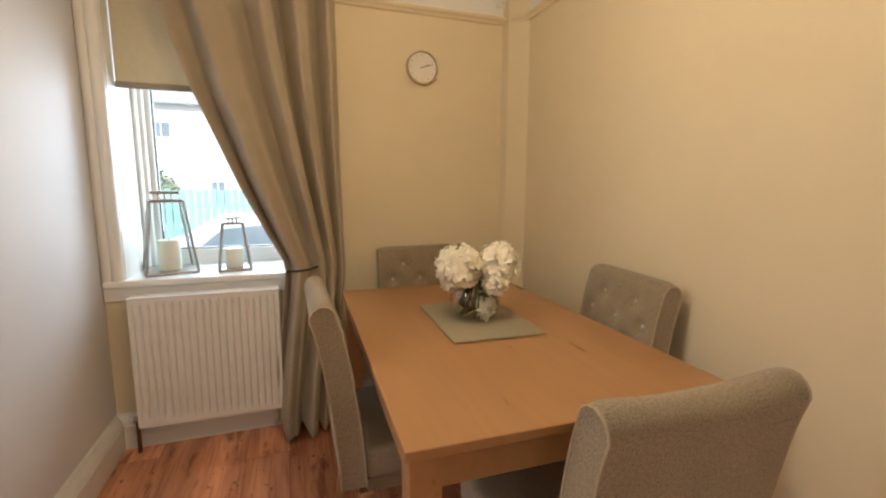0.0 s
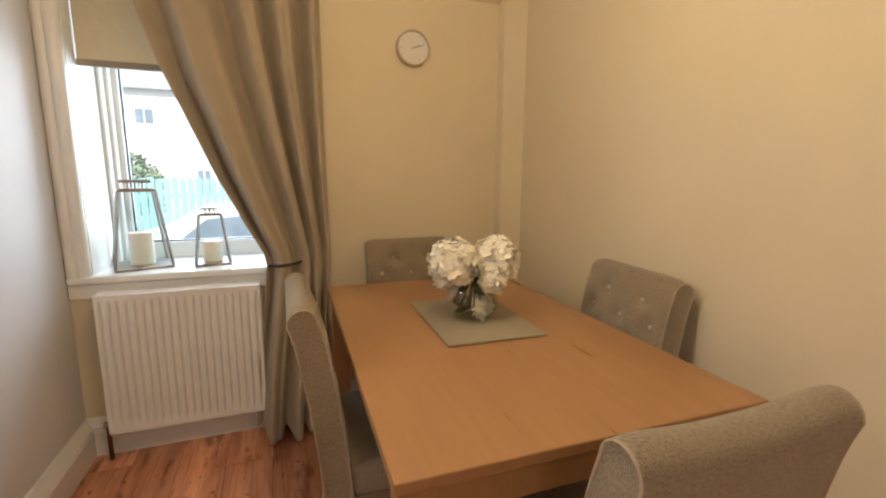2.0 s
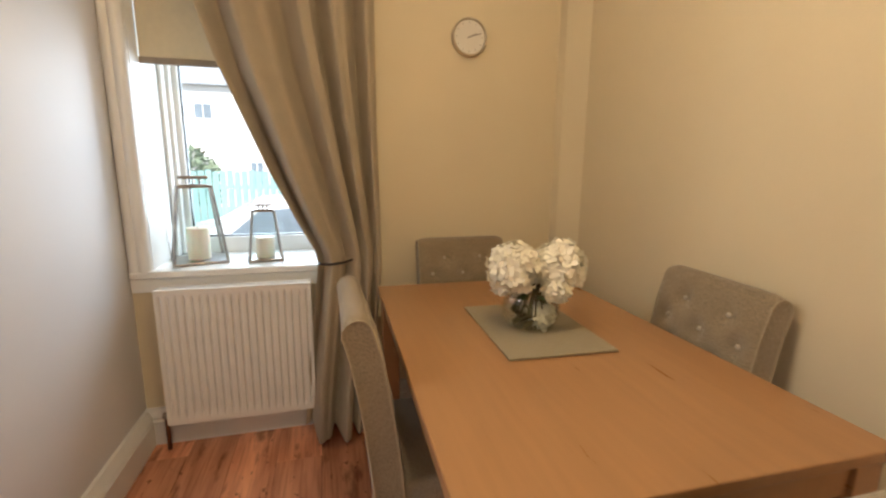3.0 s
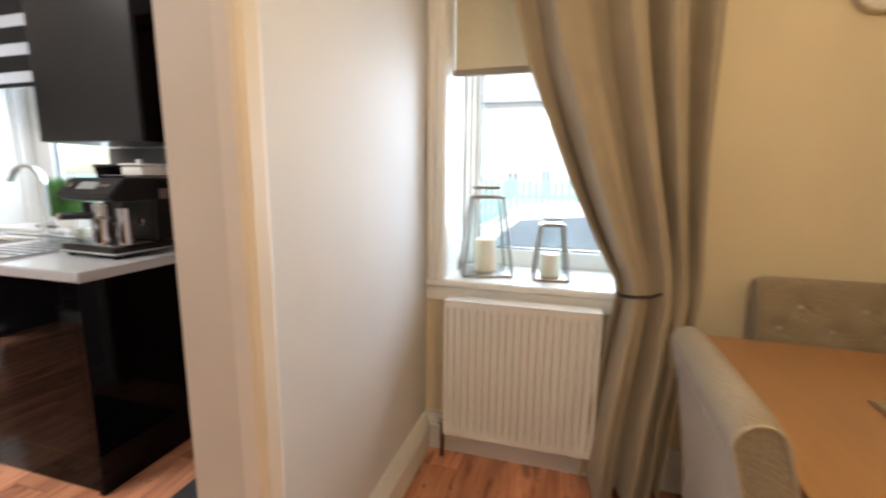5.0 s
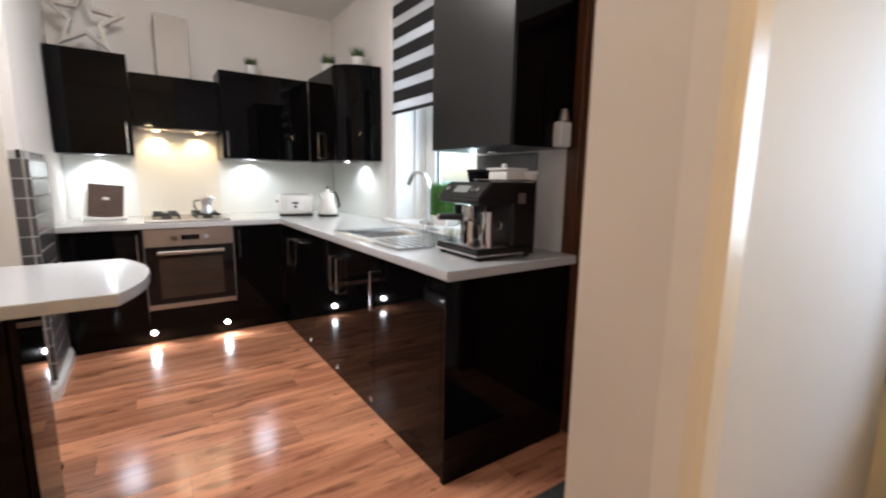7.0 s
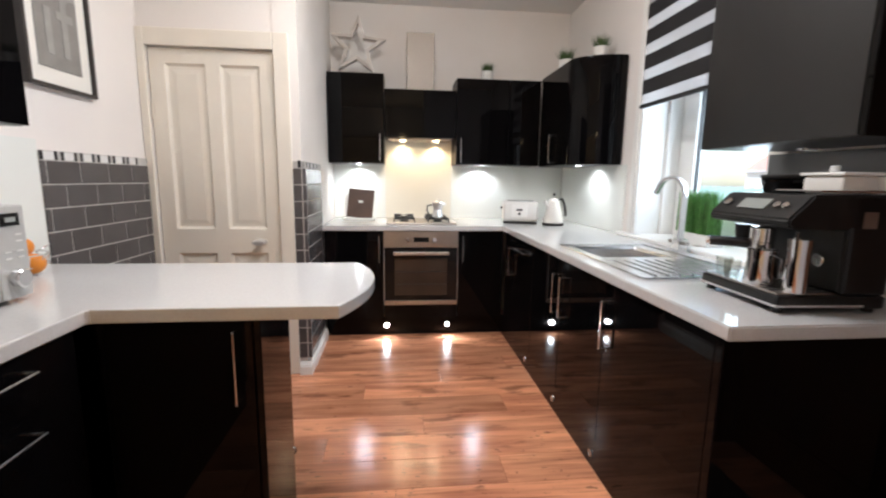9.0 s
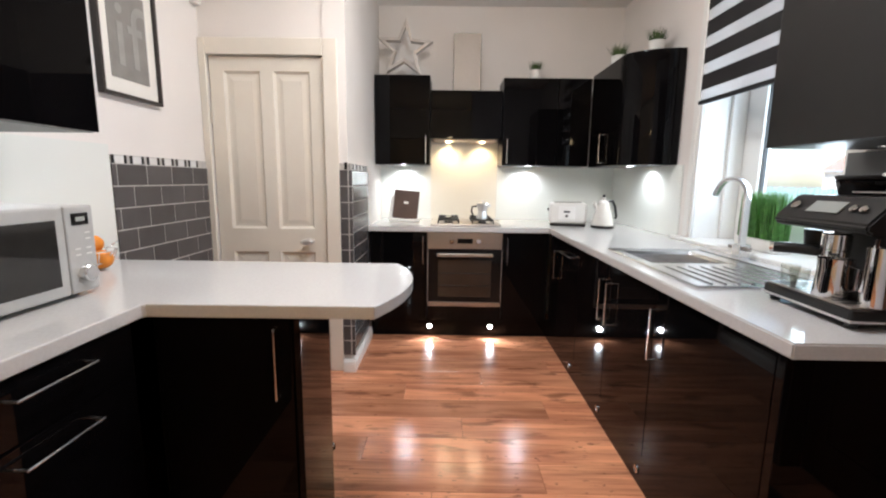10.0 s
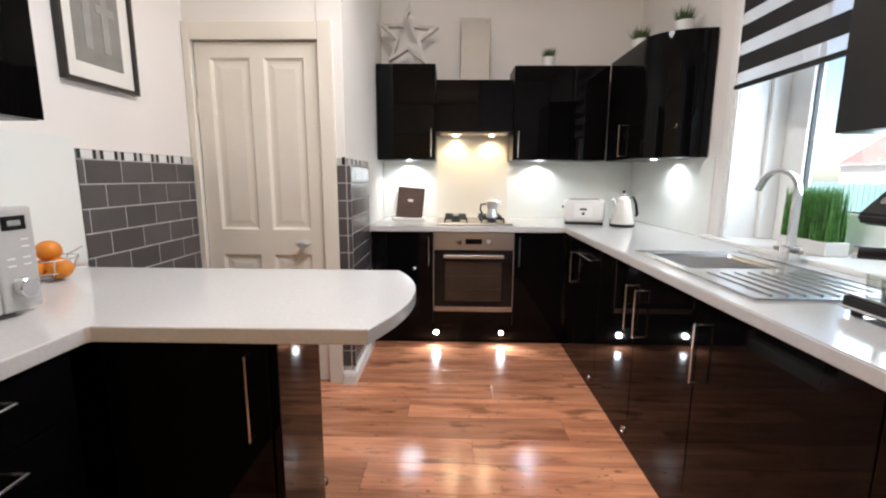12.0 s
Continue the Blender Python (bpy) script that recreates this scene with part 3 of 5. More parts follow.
for b in (box(-5.32, 1.652, 0, -5.296, 1.694, 2.1, 0.005), box(-5.32, 2.4, 0, -5.296, 2.486, 2.1, 0.005), box(-5.32, 1.694, 2.003, -5.296, 2.4, 2.1, 0.005)):
    join(b, bm)
solid("trim_door_casing", bm, "cream_gloss", "cream gloss door casing", "trim", "structure")
# brown back door
bd = thing("door_2", (-3.06, YW + 0.06, 0), "brown stained wooden back door in its frame", "door", kind="structure")
part("frame_post", box(-0.545, -0.0615, 0, -0.47, -0.001, 2.09, 0.006), "brown_wood", bd)
part("frame_lining", box(-0.474, -0.05, 0, -0.445, 0.08, 2.05, 0.004), "brown_wood", bd)
part("frame_post", box(0.36, -0.075, 0, 0.4, 0.08, 2.05, 0.006), "brown_wood", bd)
part("frame_head", box(-0.445, -0.06, 2.0, 0.36, 0.08, 2.05, 0.006), "brown_wood", bd)
part("leaf", box(-0.443, 0.02, 0.01, 0.358, 0.065, 1.998, 0.004), "brown_wood", bd)
for z0, z1 in ((0.2, 0.85), (1.0, 1.85)):
    part("panel", box(-0.26, 0.008, z0, 0.24, 0.022, z1, 0.006), "brown_wood", bd)


# ---------------------------------------------------------------- outside
solid("ground", box(-400, 5.3, -0.75, 400, 900, -0.6), "ground", "pale paved ground outside the windows", "ground", "structure")


def house(place, width, depth, height, roof, wall_material, label, windows):
    h = thing("house", place, label, "house")
    part("wall", box(-width / 2, 0, 0, width / 2, depth, height), wall_material, h)
    bm = bmesh.new()
    o = 0.15
    v = [bm.verts.new(p) for p in ((-width / 2 - o, -o, height - 0.1), (width / 2 + o, -o, height - 0.1), (width / 2 + o, depth + o, height - 0.1),
                                   (-width / 2 - o, depth + o, height - 0.1), (-width / 2, depth / 2, height + 2.4), (width / 2, depth / 2, height + 2.4))]
    for f in ((0, 1, 5, 4), (2, 3, 4, 5), (1, 2, 5), (3, 0, 4), (0, 3, 2, 1)):
        bm.faces.new([v[i] for i in f])
    part("roof", bm, roof, h)
    part("chimney", box(width * 0.2, depth / 2 - 0.4, height + 1.2, width * 0.2 + 0.9, depth / 2 + 0.4, height + 3.3), wall_material, h)
    part("gutter", box(-width / 2 - o, -o - 0.12, height - 0.16, width / 2 + o, -o, height - 0.06, 0.02), "slate", h)
    for x, z, ww, wh in windows:
        k = ww / 2
        w = part("window", box(x - k - 0.06, -0.05, z - 0.06, x + k + 0.06, 0.02, z + wh + 0.06, 0.01), "gloss_white", h, "white framed window")
        for sx in (-1, 1):
            part("pane", box(min(x, x + sx * (k - 0.02)) + 0.02, -0.07, z, max(x, x + sx * (k - 0.02)) - 0.02, -0.052, z + wh), "far_glass", w)
    return h


house((-7.5, 25, -0.6), 15, 7, 5.55, "slate", "render_wall", "pale rendered two storey house with grey slate roof", ((-5, 0.8, 1.2, 1.2), (-2, 0.8, 1.2, 1.2), (2.8, 0.85, 0.6, 1.2), (4.4, 0.85, 0.5, 1.28), (-5, 3.4, 1.2, 1.2), (-2, 3.4, 1.2, 1.2), (0.7, 4.0, 0.75, 0.6)))
house((-19.2, 21, -0.6), 9, 7, 2.6, "red", "render_wall", "pale bungalow with a red tiled roof", ((2.0, 0.8, 1.2, 1.2),))
fence = thing("fence", (-6.5, 13.5, -0.6), "turquoise painted board fence beyond the parking", "fence")
board = finish("board", box(-0.065, -0.012, 0, 0.065, 0.012, 1.75, 0.004), "fence")
for k in range(150):
    ob = new("board", board)
    ob.parent = fence
    ob.location = (-11 + k * 0.15, 0, 0.02 * ((k * 7) % 3))
for z in (0.35, 1.35):
    part("rail", box(-11.1, 0.014, z, 11.4, 0.06, z + 0.09), "fence", fence)


def car(place, rz, paint, label):
    c = thing("car", place, label, "car", rz)
    prof = [(-2.05, 0.35), (-2.1, 0.7), (-1.95, 0.92), (-1.2, 1.0), (-0.65, 1.38), (0.3, 1.45), (1.1, 1.36), (1.75, 1.0), (2.05, 0.92), (2.1, 0.5), (2.0, 0.3)]
    bm = bmesh.new()
    a = [bm.verts.new((x, -0.82 + 0.1 * max(0, z - 0.9), z)) for x, z in prof]
    b = [bm.verts.new((x, 0.82 - 0.1 * max(0, z - 0.9), z)) for x, z in prof]
    n = len(prof)
    for k in range(n):
        bm.faces.new((a[k], a[(k + 1) % n], b[(k + 1) % n], b[k]))
    bm.faces.new(a)
    bm.faces.new(b[::-1])
    bmesh.ops.bevel(bm, geom=bm.edges[:], offset=0.04, segments=2, affect="EDGES")
    part("body", bm, paint, c)
    for s in (-1, 1):
        part("side_window", moved(prism([(-1.05, -0.1), (-0.6, 0.26), (0.28, 0.33), (1.0, 0.25), (1.45, -0.1)], -0.012, 0.012), pose(0, s * 0.815, 1.0, 90)), "far_glass", c)
        for x in (-1.3, 1.3):
            w = part("wheel", moved(cyl(0.32, -0.1, 0.1, 24, bevel=0.03), pose(x, s * 0.76, 0.32, 90)), "tyre", c)
            part("rim", moved(cyl(0.2, -0.11, 0.11, 16, bevel=0.01), pose(x, s * 0.76, 0.32, 90)), "chrome", w)
    part("headlight", box(-2.09, -0.7, 0.68, -2.0, -0.35, 0.82, 0.02), "chrome", c)
    part("headlight", box(-2.09, 0.35, 0.68, -2.0, 0.7, 0.82, 0.02), "chrome", c)
    return c


car((-2.0, 9.9, -0.6), 6, "car_white", "white parked hatchback car outside the window")
car((-6.6, 11.4, -0.6), 0, "car_paint", "blue grey parked car outside the window")
hedge = bmesh.new()
for k in range(2600):
    a, r = random.uniform(0, 6.28), random.uniform(0.05, 1) ** 0.6
    c = Vector((-5.45 + 0.95 * r * math.cos(a), 16.5 + 0.8 * r * math.sin(a), 0.2 + random.uniform(0, 1) * 1.75 * (1.1 - 0.5 * r)))
    d = [Vector([random.uniform(-0.11, 0.11) for _ in range(3)]) for _ in range(3)]
    hedge.faces.new([hedge.verts.new(c + q) for q in d])
for k in range(5):
    tube([(-5.45 + 0.15 * k - 0.3, 16.5, -0.6), (-5.45 + 0.25 * k - 0.5, 16.5 + 0.1 * k, 1.2)], 0.05, 6, hedge)
solid("shrub", hedge, "hedge", "leafy green shrub behind the fence", "shrub")


# ---------------------------------------------------------------- kitchen units
def bar_handle(x, z, length, parent, vertical=True, y=0.0):
    bm = bmesh.new()
    r, o = 0.0032, 0.03
    if vertical:
        pts = [(x, y, z), (x, y - o, z), (x, y - o, z + length), (x, y, z + length)]
    else:
        pts = [(x, y, z), (x, y - o, z), (x + length, y - o, z), (x + length, y, z)]
    for a, b in zip(pts, pts[1:]):
        a, b = Vector(a), Vector(b)
        d = (b - a).normalized() * r
        lo = [min(p, q) for p, q in zip(a - d, b + d)]
        hi = [max(p, q) for p, q in zip(a - d, b + d)]
        for i in range(3):
            if hi[i] - lo[i] < 2 * r:
                lo[i], hi[i] = lo[i] - r, lo[i] + r
        box(*lo, *hi, 0.002, bm)
    return part("handle", bm, "handle_metal", parent, "square chrome bar handle")


def unit(name, place, rz, w, d, z0, z1, fronts, label, category="cabinet", group="black kitchen units", top=None, front="black"):
    """A cabinet: local x runs along its front, y into its depth. fronts: (x0, x1, z0, z1, handle)."""
    u = thing(name, place, label, category, rz, group)
    part("body", box(0.001, 0.02, z0, w - 0.001, d, top or z1, 0.002), "black_in", u)
    for x0, x1, a, b, handle in fronts:
        f = part("door" if b - a > 0.3 else "drawer_front", box(x0 + 0.0015, 0, a + 0.0015, x1 - 0.0015, 0.019, b - 0.0015, 0.0025), front, u, "high gloss black front" if front == "black" else "satin black front")
        if handle:
            hx, hz, hl, vert = handle
            bar_handle(hx, hz, hl, f, vert)
    return u


BX, RY, LY = -5.955, 3.978, 2.286   # front planes: back run, window run, left run
# back run, fronts face the room
unit("base_cabinet", (BX, 2.552, 0), 90, 0.455, 0.68, 0.15, 0.868, [(0, 0.455, 0.15, 0.868, (0.425, 0.62, 0.21, True))], "high gloss black base cabinet beside the oven")
unit("base_cabinet", (BX, 3.606, 0), 90, 0.37, 0.68, 0.15, 0.868, [(0, 0.365, 0.15, 0.868, (0.035, 0.62, 0.21, True))], "high gloss black base cabinet in the corner by the oven")
# window run
unit("base_cabinet", (-5.93, RY, 0), 0, 0.29, 0.68, 0.15, 0.868, [(0.02, 0.29, 0.15, 0.868, (0.245, 0.57, 0.2, True))], "high gloss black corner base cabinet")
unit("drawer_cabinet", (-5.64, RY, 0), 0, 0.46, 0.68, 0.15, 0.868,
     [(0, 0.46, 0.15, 0.868, (0.12, 0.79, 0.22, False))], "high gloss black base unit with a horizontal handle")
unit("sink_cabinet", (-5.18, RY, 0), 0, 0.985, 0.68, 0.15, 0.868,
     [(0, 0.4925, 0.15, 0.868, (0.445, 0.57, 0.21, True)), (0.4925, 0.985, 0.15, 0.868, (0.545, 0.57, 0.21, True))], "high gloss black double door cabinet under the sink", top=0.7)
unit("appliance_cabinet", (-4.195, RY, 0), 0, 0.63, 0.68, 0.15, 0.868, [(0, 0.63, 0.15, 0.868, (0.03, 0.59, 0.2, True))], "high gloss black front of a built in appliance")
solid("end_panel", box(-3.56, RY - 0.004, 0, -3.532, YW - 0.01, 0.868, 0.002), "black", "high gloss black end panel of the window run", "panel", group="black kitchen units")
# left run and peninsula
unit("drawer_cabinet", (-3.2, LY, 0), 180, 0.5, 0.6, 0.15, 0.868,
     [(0, 0.5, 0.72, 0.868, (0.14, 0.825, 0.2, False)), (0, 0.5, 0.5, 0.72, (0.14, 0.675, 0.2, False)), (0, 0.5, 0.15, 0.5, (0.14, 0.42, 0.2, False))],
     "high gloss black drawer unit with chrome handles")
unit("base_cabinet", (-2.62, LY, 0), 180, 0.58, 0.6, 0.15, 0.868, [(0, 0.58, 0.15, 0.868, (0.06, 0.62, 0.2, True))], "high gloss black base cabinet beside the drawers")
unit("peninsula_cabinet", (-3.77, 2.296, 0), 90, 0.414, 0.308, 0.15, 0.868, [(0.0, 0.414, 0.15, 0.868, (0.369, 0.622, 0.215, True))], "high gloss black cabinet under the peninsula worktop")
solid("end_panel", box(-4.08, 2.712, 0.0, -3.772, 2.732, 0.868, 0.002), "black", "high gloss black end panel of the peninsula", "panel", group="black kitchen units")
solid("back_panel", box(-4.1, 1.66, 0.0, -4.082, 2.73, 0.868, 0.002), "black", "high gloss black back panel of the peninsula", "panel", group="black kitchen units")
# plinths
for name, b in (("plinth_back", (-6.03, 2.55, 0, -6.012, 4.0, 0.148)), ("plinth_window", (-6.01, RY + 0.01, 0, -3.562, RY + 0.028, 0.148)),
                ("plinth_left", (-3.78, LY - 0.03, 0, -2.62, LY - 0.012, 0.148)), ("plinth_peninsula", (-3.79, LY - 0.012, 0, -3.775, 2.71, 0.148))):
    solid(name, box(*b, 0.002), "black", "high gloss black plinth board", "plinth", "structure")


def round_light(place, m, label, glow="glow_cool", r=0.017, group="plinth lights"):
    t = thing("plinth_light" if "plinth" in group else "spotlight", place, label, "light", group=group)
    t.matrix_world = m
    part("rim", lathe([(r, 0), (r + 0.008, 0), (r + 0.008, 0.004), (r + 0.003, 0.006), (r, 0.004)], 24), "chrome", t, smooth=True)
    part("lens", cyl(r - 0.0005, 0.0, 0.003, 20), glow, t, "lit lens" if "glow" in glow else "unlit lens")
    return t


for y in (3.03, 3.53):
    round_light((0, 0, 0), pose(-6.011, y, 0.08, 0, 90, 0), "small round lit chrome plinth light")
for x in (-5.3, -4.75, -4.25):
    round_light((0, 0, 0), pose(x, RY + 0.009, 0.06, 90, 0, 0), "small round unlit chrome plinth light", "chrome", 0.009)
# bright glint by the panel edge, made as a glowing lens on an added stem
pl = round_light((0, 0, 0), pose(-4.135, 2.71, 0.215, 0, -90, 0), "small round chrome disc with a glowing lens for a glint by the peninsula", "glow_cool", 0.012)
part("stem", cyl(0.014, -0.037, 0.0, 16), "chrome", pl)
for y in (2.4, 2.6):
    round_light((0, 0, 0), pose(-3.774, y, 0.08, 0, 90, 0), "small round unlit chrome plinth light", "chrome", 0.009)
for x, y, z, g in ((-6.47, 2.78, 1.386, "glow_cool"), (-6.47, 3.87, 1.386, "glow_cool"), (-5.85, 4.52, 1.386, "glow_cool"), (-3.9, 4.5, 1.39, "chrome"),
                   (-6.5, 3.165, 1.606, "glow_warm"), (-6.5, 3.465, 1.606, "glow_warm")):
    round_light((0, 0, 0), pose(x, y, z, 180), "round lit spotlight under a cabinet", g, 0.024, "cabinet spotlights")

# worktops
bm = bmesh.new()
gx, gy = (-6.655, -5.932, -4.83, -4.47, -3.503), (2.545, 3.962, 4.08, 4.45, YW - 0.004)
cells = {(0, 0)} | {(i, j) for i in range(4) for j in (1, 2, 3)} - {(2, 2)}
for i, j in cells:
    x0, x1, y0, y1 = gx[i], gx[i + 1], gy[j], gy[j + 1]
    for z in (0.87, 0.91):
        bm.faces.new([bm.verts.new(p) for p in ((x0, y0, z), (x1, y0, z), (x1, y1, z), (x0, y1, z))])
    for (di, dj), (p, q) in (((-1, 0), ((x0, y0), (x0, y1))), ((1, 0), ((x1, y0), (x1, y1))), ((0, -1), ((x0, y0), (x1, y0))), ((0, 1), ((x0, y1), (x1, y1)))):
        if (i + di, j + dj) not in cells:
            bm.faces.new([bm.verts.new(v) for v in ((*p, 0.87), (*q, 0.87), (*q, 0.91), (*p, 0.91))])
bmesh.ops.remove_doubles(bm, verts=bm.verts, dist=1e-5)
bmesh.ops.recalc_face_normals(bm, faces=bm.faces)
bmesh.ops.bevel(bm, geom=[e for e in bm.edges if e.calc_face_angle(0) > 1], offset=0.004, segments=2, affect="EDGES")
worktop = solid("worktop", bm, "quartz", "white gloss L shaped worktop along the window and cooker", "worktop")
# clipped corner, then a bowed sweep to the far corner
sweep = [(x, 3.04 - (0.72 if x > -4.09 else 0.85) * (x + 4.09) ** 2) for x in np.linspace(-3.75, -4.412, 22)]
bm = prism([(-2.6, 1.655), (-2.6, 2.293), (-3.735, 2.293), (-3.745, 2.3)] + sweep + [(-4.415, 1.655)], 0.87, 0.91, bevel=0.004)
solid("peninsula_worktop", bm, "quartz", "white gloss peninsula worktop with clipped rounded corners", "worktop")
# splashbacks
solid("splashback", box(-6.654, 2.545, 0.912, -6.648, 3.008, 1.4), "splash", "white glass splashback under the wall cabinets", "splashback")
solid("splashback", box(-6.654, 3.01, 0.912, -6.647, 3.618, 1.66), "splash_warm", "cream glass splashback behind the hob", "splashback")
solid("splashback", box(-6.654, 3.62, 0.912, -6.648, YW - 0.01, 1.4), "splash", "white glass splashback in the corner", "splashback")
solid("splashback", box(-6.646, YW - 0.008, 0.912, -5.44, YW - 0.001, 1.39), "splash", "white glass splashback on the window wall", "splashback")
# thin sheet, darker grey than the wall beside it
solid("splashback", box(-4.262, YW - 0.008, 0.912, -3.785, YW - 0.001, 1.392), "grey_sheet", "grey glossy sheet on the wall behind the coffee machine", "splashback")
solid("splashback", box(-4.505, 1.651, 0.912, -2.61, 1.658, 1.41), "splash", "white glass splashback behind the microwave", "splashback")

# wall cabinets
unit("wall_cabinet", (-6.33, 2.545, 0), 90, 0.465, 0.32, 1.4, 2.13, [(0, 0.465, 1.4, 2.13, (0.43, 1.42, 0.22, True))], "high gloss black wall cabinet under the star")
unit("wall_cabinet", (-6.33, 3.62, 0), 90, 0.455, 0.32, 1.4, 2.115, [(0, 0.455, 1.4, 2.115, (0.04, 1.42, 0.2, True))], "high gloss black wall cabinet beside the hood")
unit("corner_wall_cabinet", (-6.33, 4.078, 0), 90, 0.275, 0.32, 1.4, 2.115, [(0, 0.275, 1.4, 2.115, None)], "high gloss black corner wall cabinet")
u = unit("corner_wall_cabinet", (-6.33, 4.355, 0), 0, 0.6, 0.335, 1.39, 2.13, [(0, 0.6, 1.39, 2.13, (0.33, 1.42, 0.21, True))], "high gloss black wall cabinet on the window wall")
# curved end cabinet
c = thing("curved_wall_cabinet", (-5.73, 4.355, 1.39), "high gloss black curved end wall cabinet by the window", "cabinet", group="black kitchen units")
arc = [(0.0, 0.34), (0.0, 0.0)] + [(0.21 * math.sin(a), 0.335 - 0.335 * math.cos(a)) for a in np.linspace(0.02, 1.57, 14)]
part("body", prism([(x * 0.96, y * 0.97 + 0.008) for x, y in arc], 0.002, 0.738), "black_in", c)
bm = bmesh.new()
outer = [(0.0, 0.0)] + [(0.21 * math.sin(a), 0.335 - 0.335 * math.cos(a)) for a in np.linspace(0.05, 1.57, 30)]
rings = [[bm.verts.new((x * k, 0.335 - (0.335 - y) * k, z)) for x, y in outer] for k, z in ((1, 0), (1, 0.74), (0.965, 0.74), (0.965, 0))]
for a, b in zip(rings, rings[1:] + rings[:1]):
    for k in range(len(outer) - 1):
        bm.faces.new((a[k], a[k + 1], b[k + 1], b[k]))
bm.faces.new([r[0] for r in rings])
bm.faces.new([r[-1] for r in rings])
part("door", bm, "black", c, "curved high gloss black door", True)
# cabinet over the coffee machine
unit("wall_cabinet", (-4.203, 4.335, 0), 0, 0.61, 0.355, 1.4, 2.2, [(0, 0.61, 1.4, 2.2, None)], "satin black wall cabinet above the coffee machine", front="black_satin")
solid("end_panel", box(-3.592, 4.335, 1.398, -3.574, YW - 0.004, 2.2, 0.002), "black", "high gloss black side panel of a wall cabinet", "panel", group="black kitchen units")
# left wall cabinets
unit("wall_cabinet", (-3.42, 2.007, 0), 180, 0.6, 0.345, 1.412, 2.13, [(0, 0.6, 1.412, 2.13, None)], "high gloss black wall cabinet above the microwave")
unit("wall_cabinet", (-2.82, 2.007, 0), 180, 0.598, 0.345, 1.412, 2.13, [(0, 0.598, 1.412, 2.13, None)], "high gloss black wall cabinet in a row over the worktop")
# hood
h = thing("cooker_hood", (-6.33, 3.012, 1.62), "black cooker hood with stainless steel chimney", "cooker hood", 90)
part("canopy", box(0.001, 0.02, 0.002, 0.604, 0.32, 0.39, 0.003), "black_in", h)
part("front_panel", box(0.002, 0, 0, 0.603, 0.018, 0.39, 0.003), "black", h, "high gloss black front")
part("chimney", box(0.19, 0.09, 0.39, 0.42, 0.32, 0.865, 0.003), "steel_dull", h, "brushed steel chimney")
part("filter", box(0.03, 0.04, -0.012, 0.57, 0.29, 0.0, 0.002), "steel", h)

# ---------------------------------------------------------------- oven, hob, sink, tap
o = thing("oven", (BX - 0.003, 3.012, 0.15), "built in stainless steel and black glass oven", "oven", 90)
part("housing", box(0.0, 0.03, 0.0, 0.59, 0.6, 0.715), "black_in", o)
part("lower_panel", box(0.0, 0.004, 0.0, 0.59, 0.03, 0.115, 0.002), "black", o)
fas = part("control_panel", box(0.0, -0.012, 0.585, 0.59, 0.03, 0.717, 0.003), "steel", o, "brushed steel control panel")
part("display", box(0.235, -0.0145, 0.63, 0.355, -0.012, 0.668), "dark_glass", fas, "dark clock display")
for x in (0.19, 0.4):
    part("knob", moved(cyl(0.019, 0, 0.022, 24, bevel=0.003), pose(x, -0.012, 0.648, 90)), "chrome", fas, smooth=True)
d = part("oven_door", box(0.003, -0.014, 0.155, 0.587, 0.026, 0.582, 0.004), "dark_glass", o, "black glass oven door")
part("inner_window", box(0.085, -0.0155, 0.2, 0.505, -0.0142, 0.5), "oven_window", d, "dim brown inner window")
for z in (0.29, 0.39):
    part("rack", moved(cyl(0.003, 0, 0.4, 8), pose(0.095, -0.0175, z, 0, 90)), "iron", d)
bm = box(0.075, -0.06, 0.53, 0.515, -0.042, 0.556, 0.005)
for x in (0.09, 0.48):
    box(x, -0.045, 0.536, x + 0.018, -0.01, 0.55, bm=bm)
part("handle", bm, "steel", d, "steel bar handle")
for x in (0.0, 0.586):
    part("side_trim", box(x, -0.016, 0.155, x + 0.004, 0.02, 0.582, 0.001), "tap_metal", o)
part("bottom_trim", box(0.003, -0.012, 0.118, 0.587, 0.026, 0.152, 0.002), "steel", o)

hob = thing("gas_hob", (-6.3, 3.315, 0.911), "stainless steel gas hob with black pan supports", "hob")
part("tray", box(-0.26, -0.285, 0, 0.265, 0.285, 0.012, 0.004), "steel", hob)
for x in (-0.13, 0.13):
    for y in (-0.14, 0.14):
        b = part("burner", moved(cyl(0.04, 0, 0.016, 20, r2=0.032, bevel=0.003), Matrix.Translation((x, y, 0.012))), "iron", hob, smooth=True)
        s = bmesh.new()
        for k in range(4):
            a = math.pi / 4 + k * math.pi / 2
            ca, sa = math.cos(a), math.sin(a)
            tube([(x + 0.12 * ca, y + 0.12 * sa, 0.01), (x + 0.115 * ca, y + 0.115 * sa, 0.045), (x + 0.035 * ca, y + 0.035 * sa, 0.047)], 0.006, 6, s)
        q = [(x + 0.117 * math.cos(math.pi / 4 + k * math.pi / 2), y + 0.117 * math.sin(math.pi / 4 + k * math.pi / 2), 0.04) for k in range(5)]
        tube(q, 0.005, 6, s)
        part("pan_support", s, "iron", hob, "cast iron pan support")

mk = thing("moka_pot", (-6.17, 3.455, 0.957), "small steel coffee pot on the hob", "coffee pot")
part("body", lathe([(0, 0), (0.045, 0), (0.047, 0.01), (0.036, 0.06), (0.035, 0.066), (0.046, 0.115), (0.048, 0.12), (0, 0.12)], 10), "tap_metal", mk)
part("lid", lathe([(0.049, 0.12), (0.04, 0.13), (0.008, 0.138), (0.009, 0.15), (0, 0.155)], 10), "tap_metal", mk)
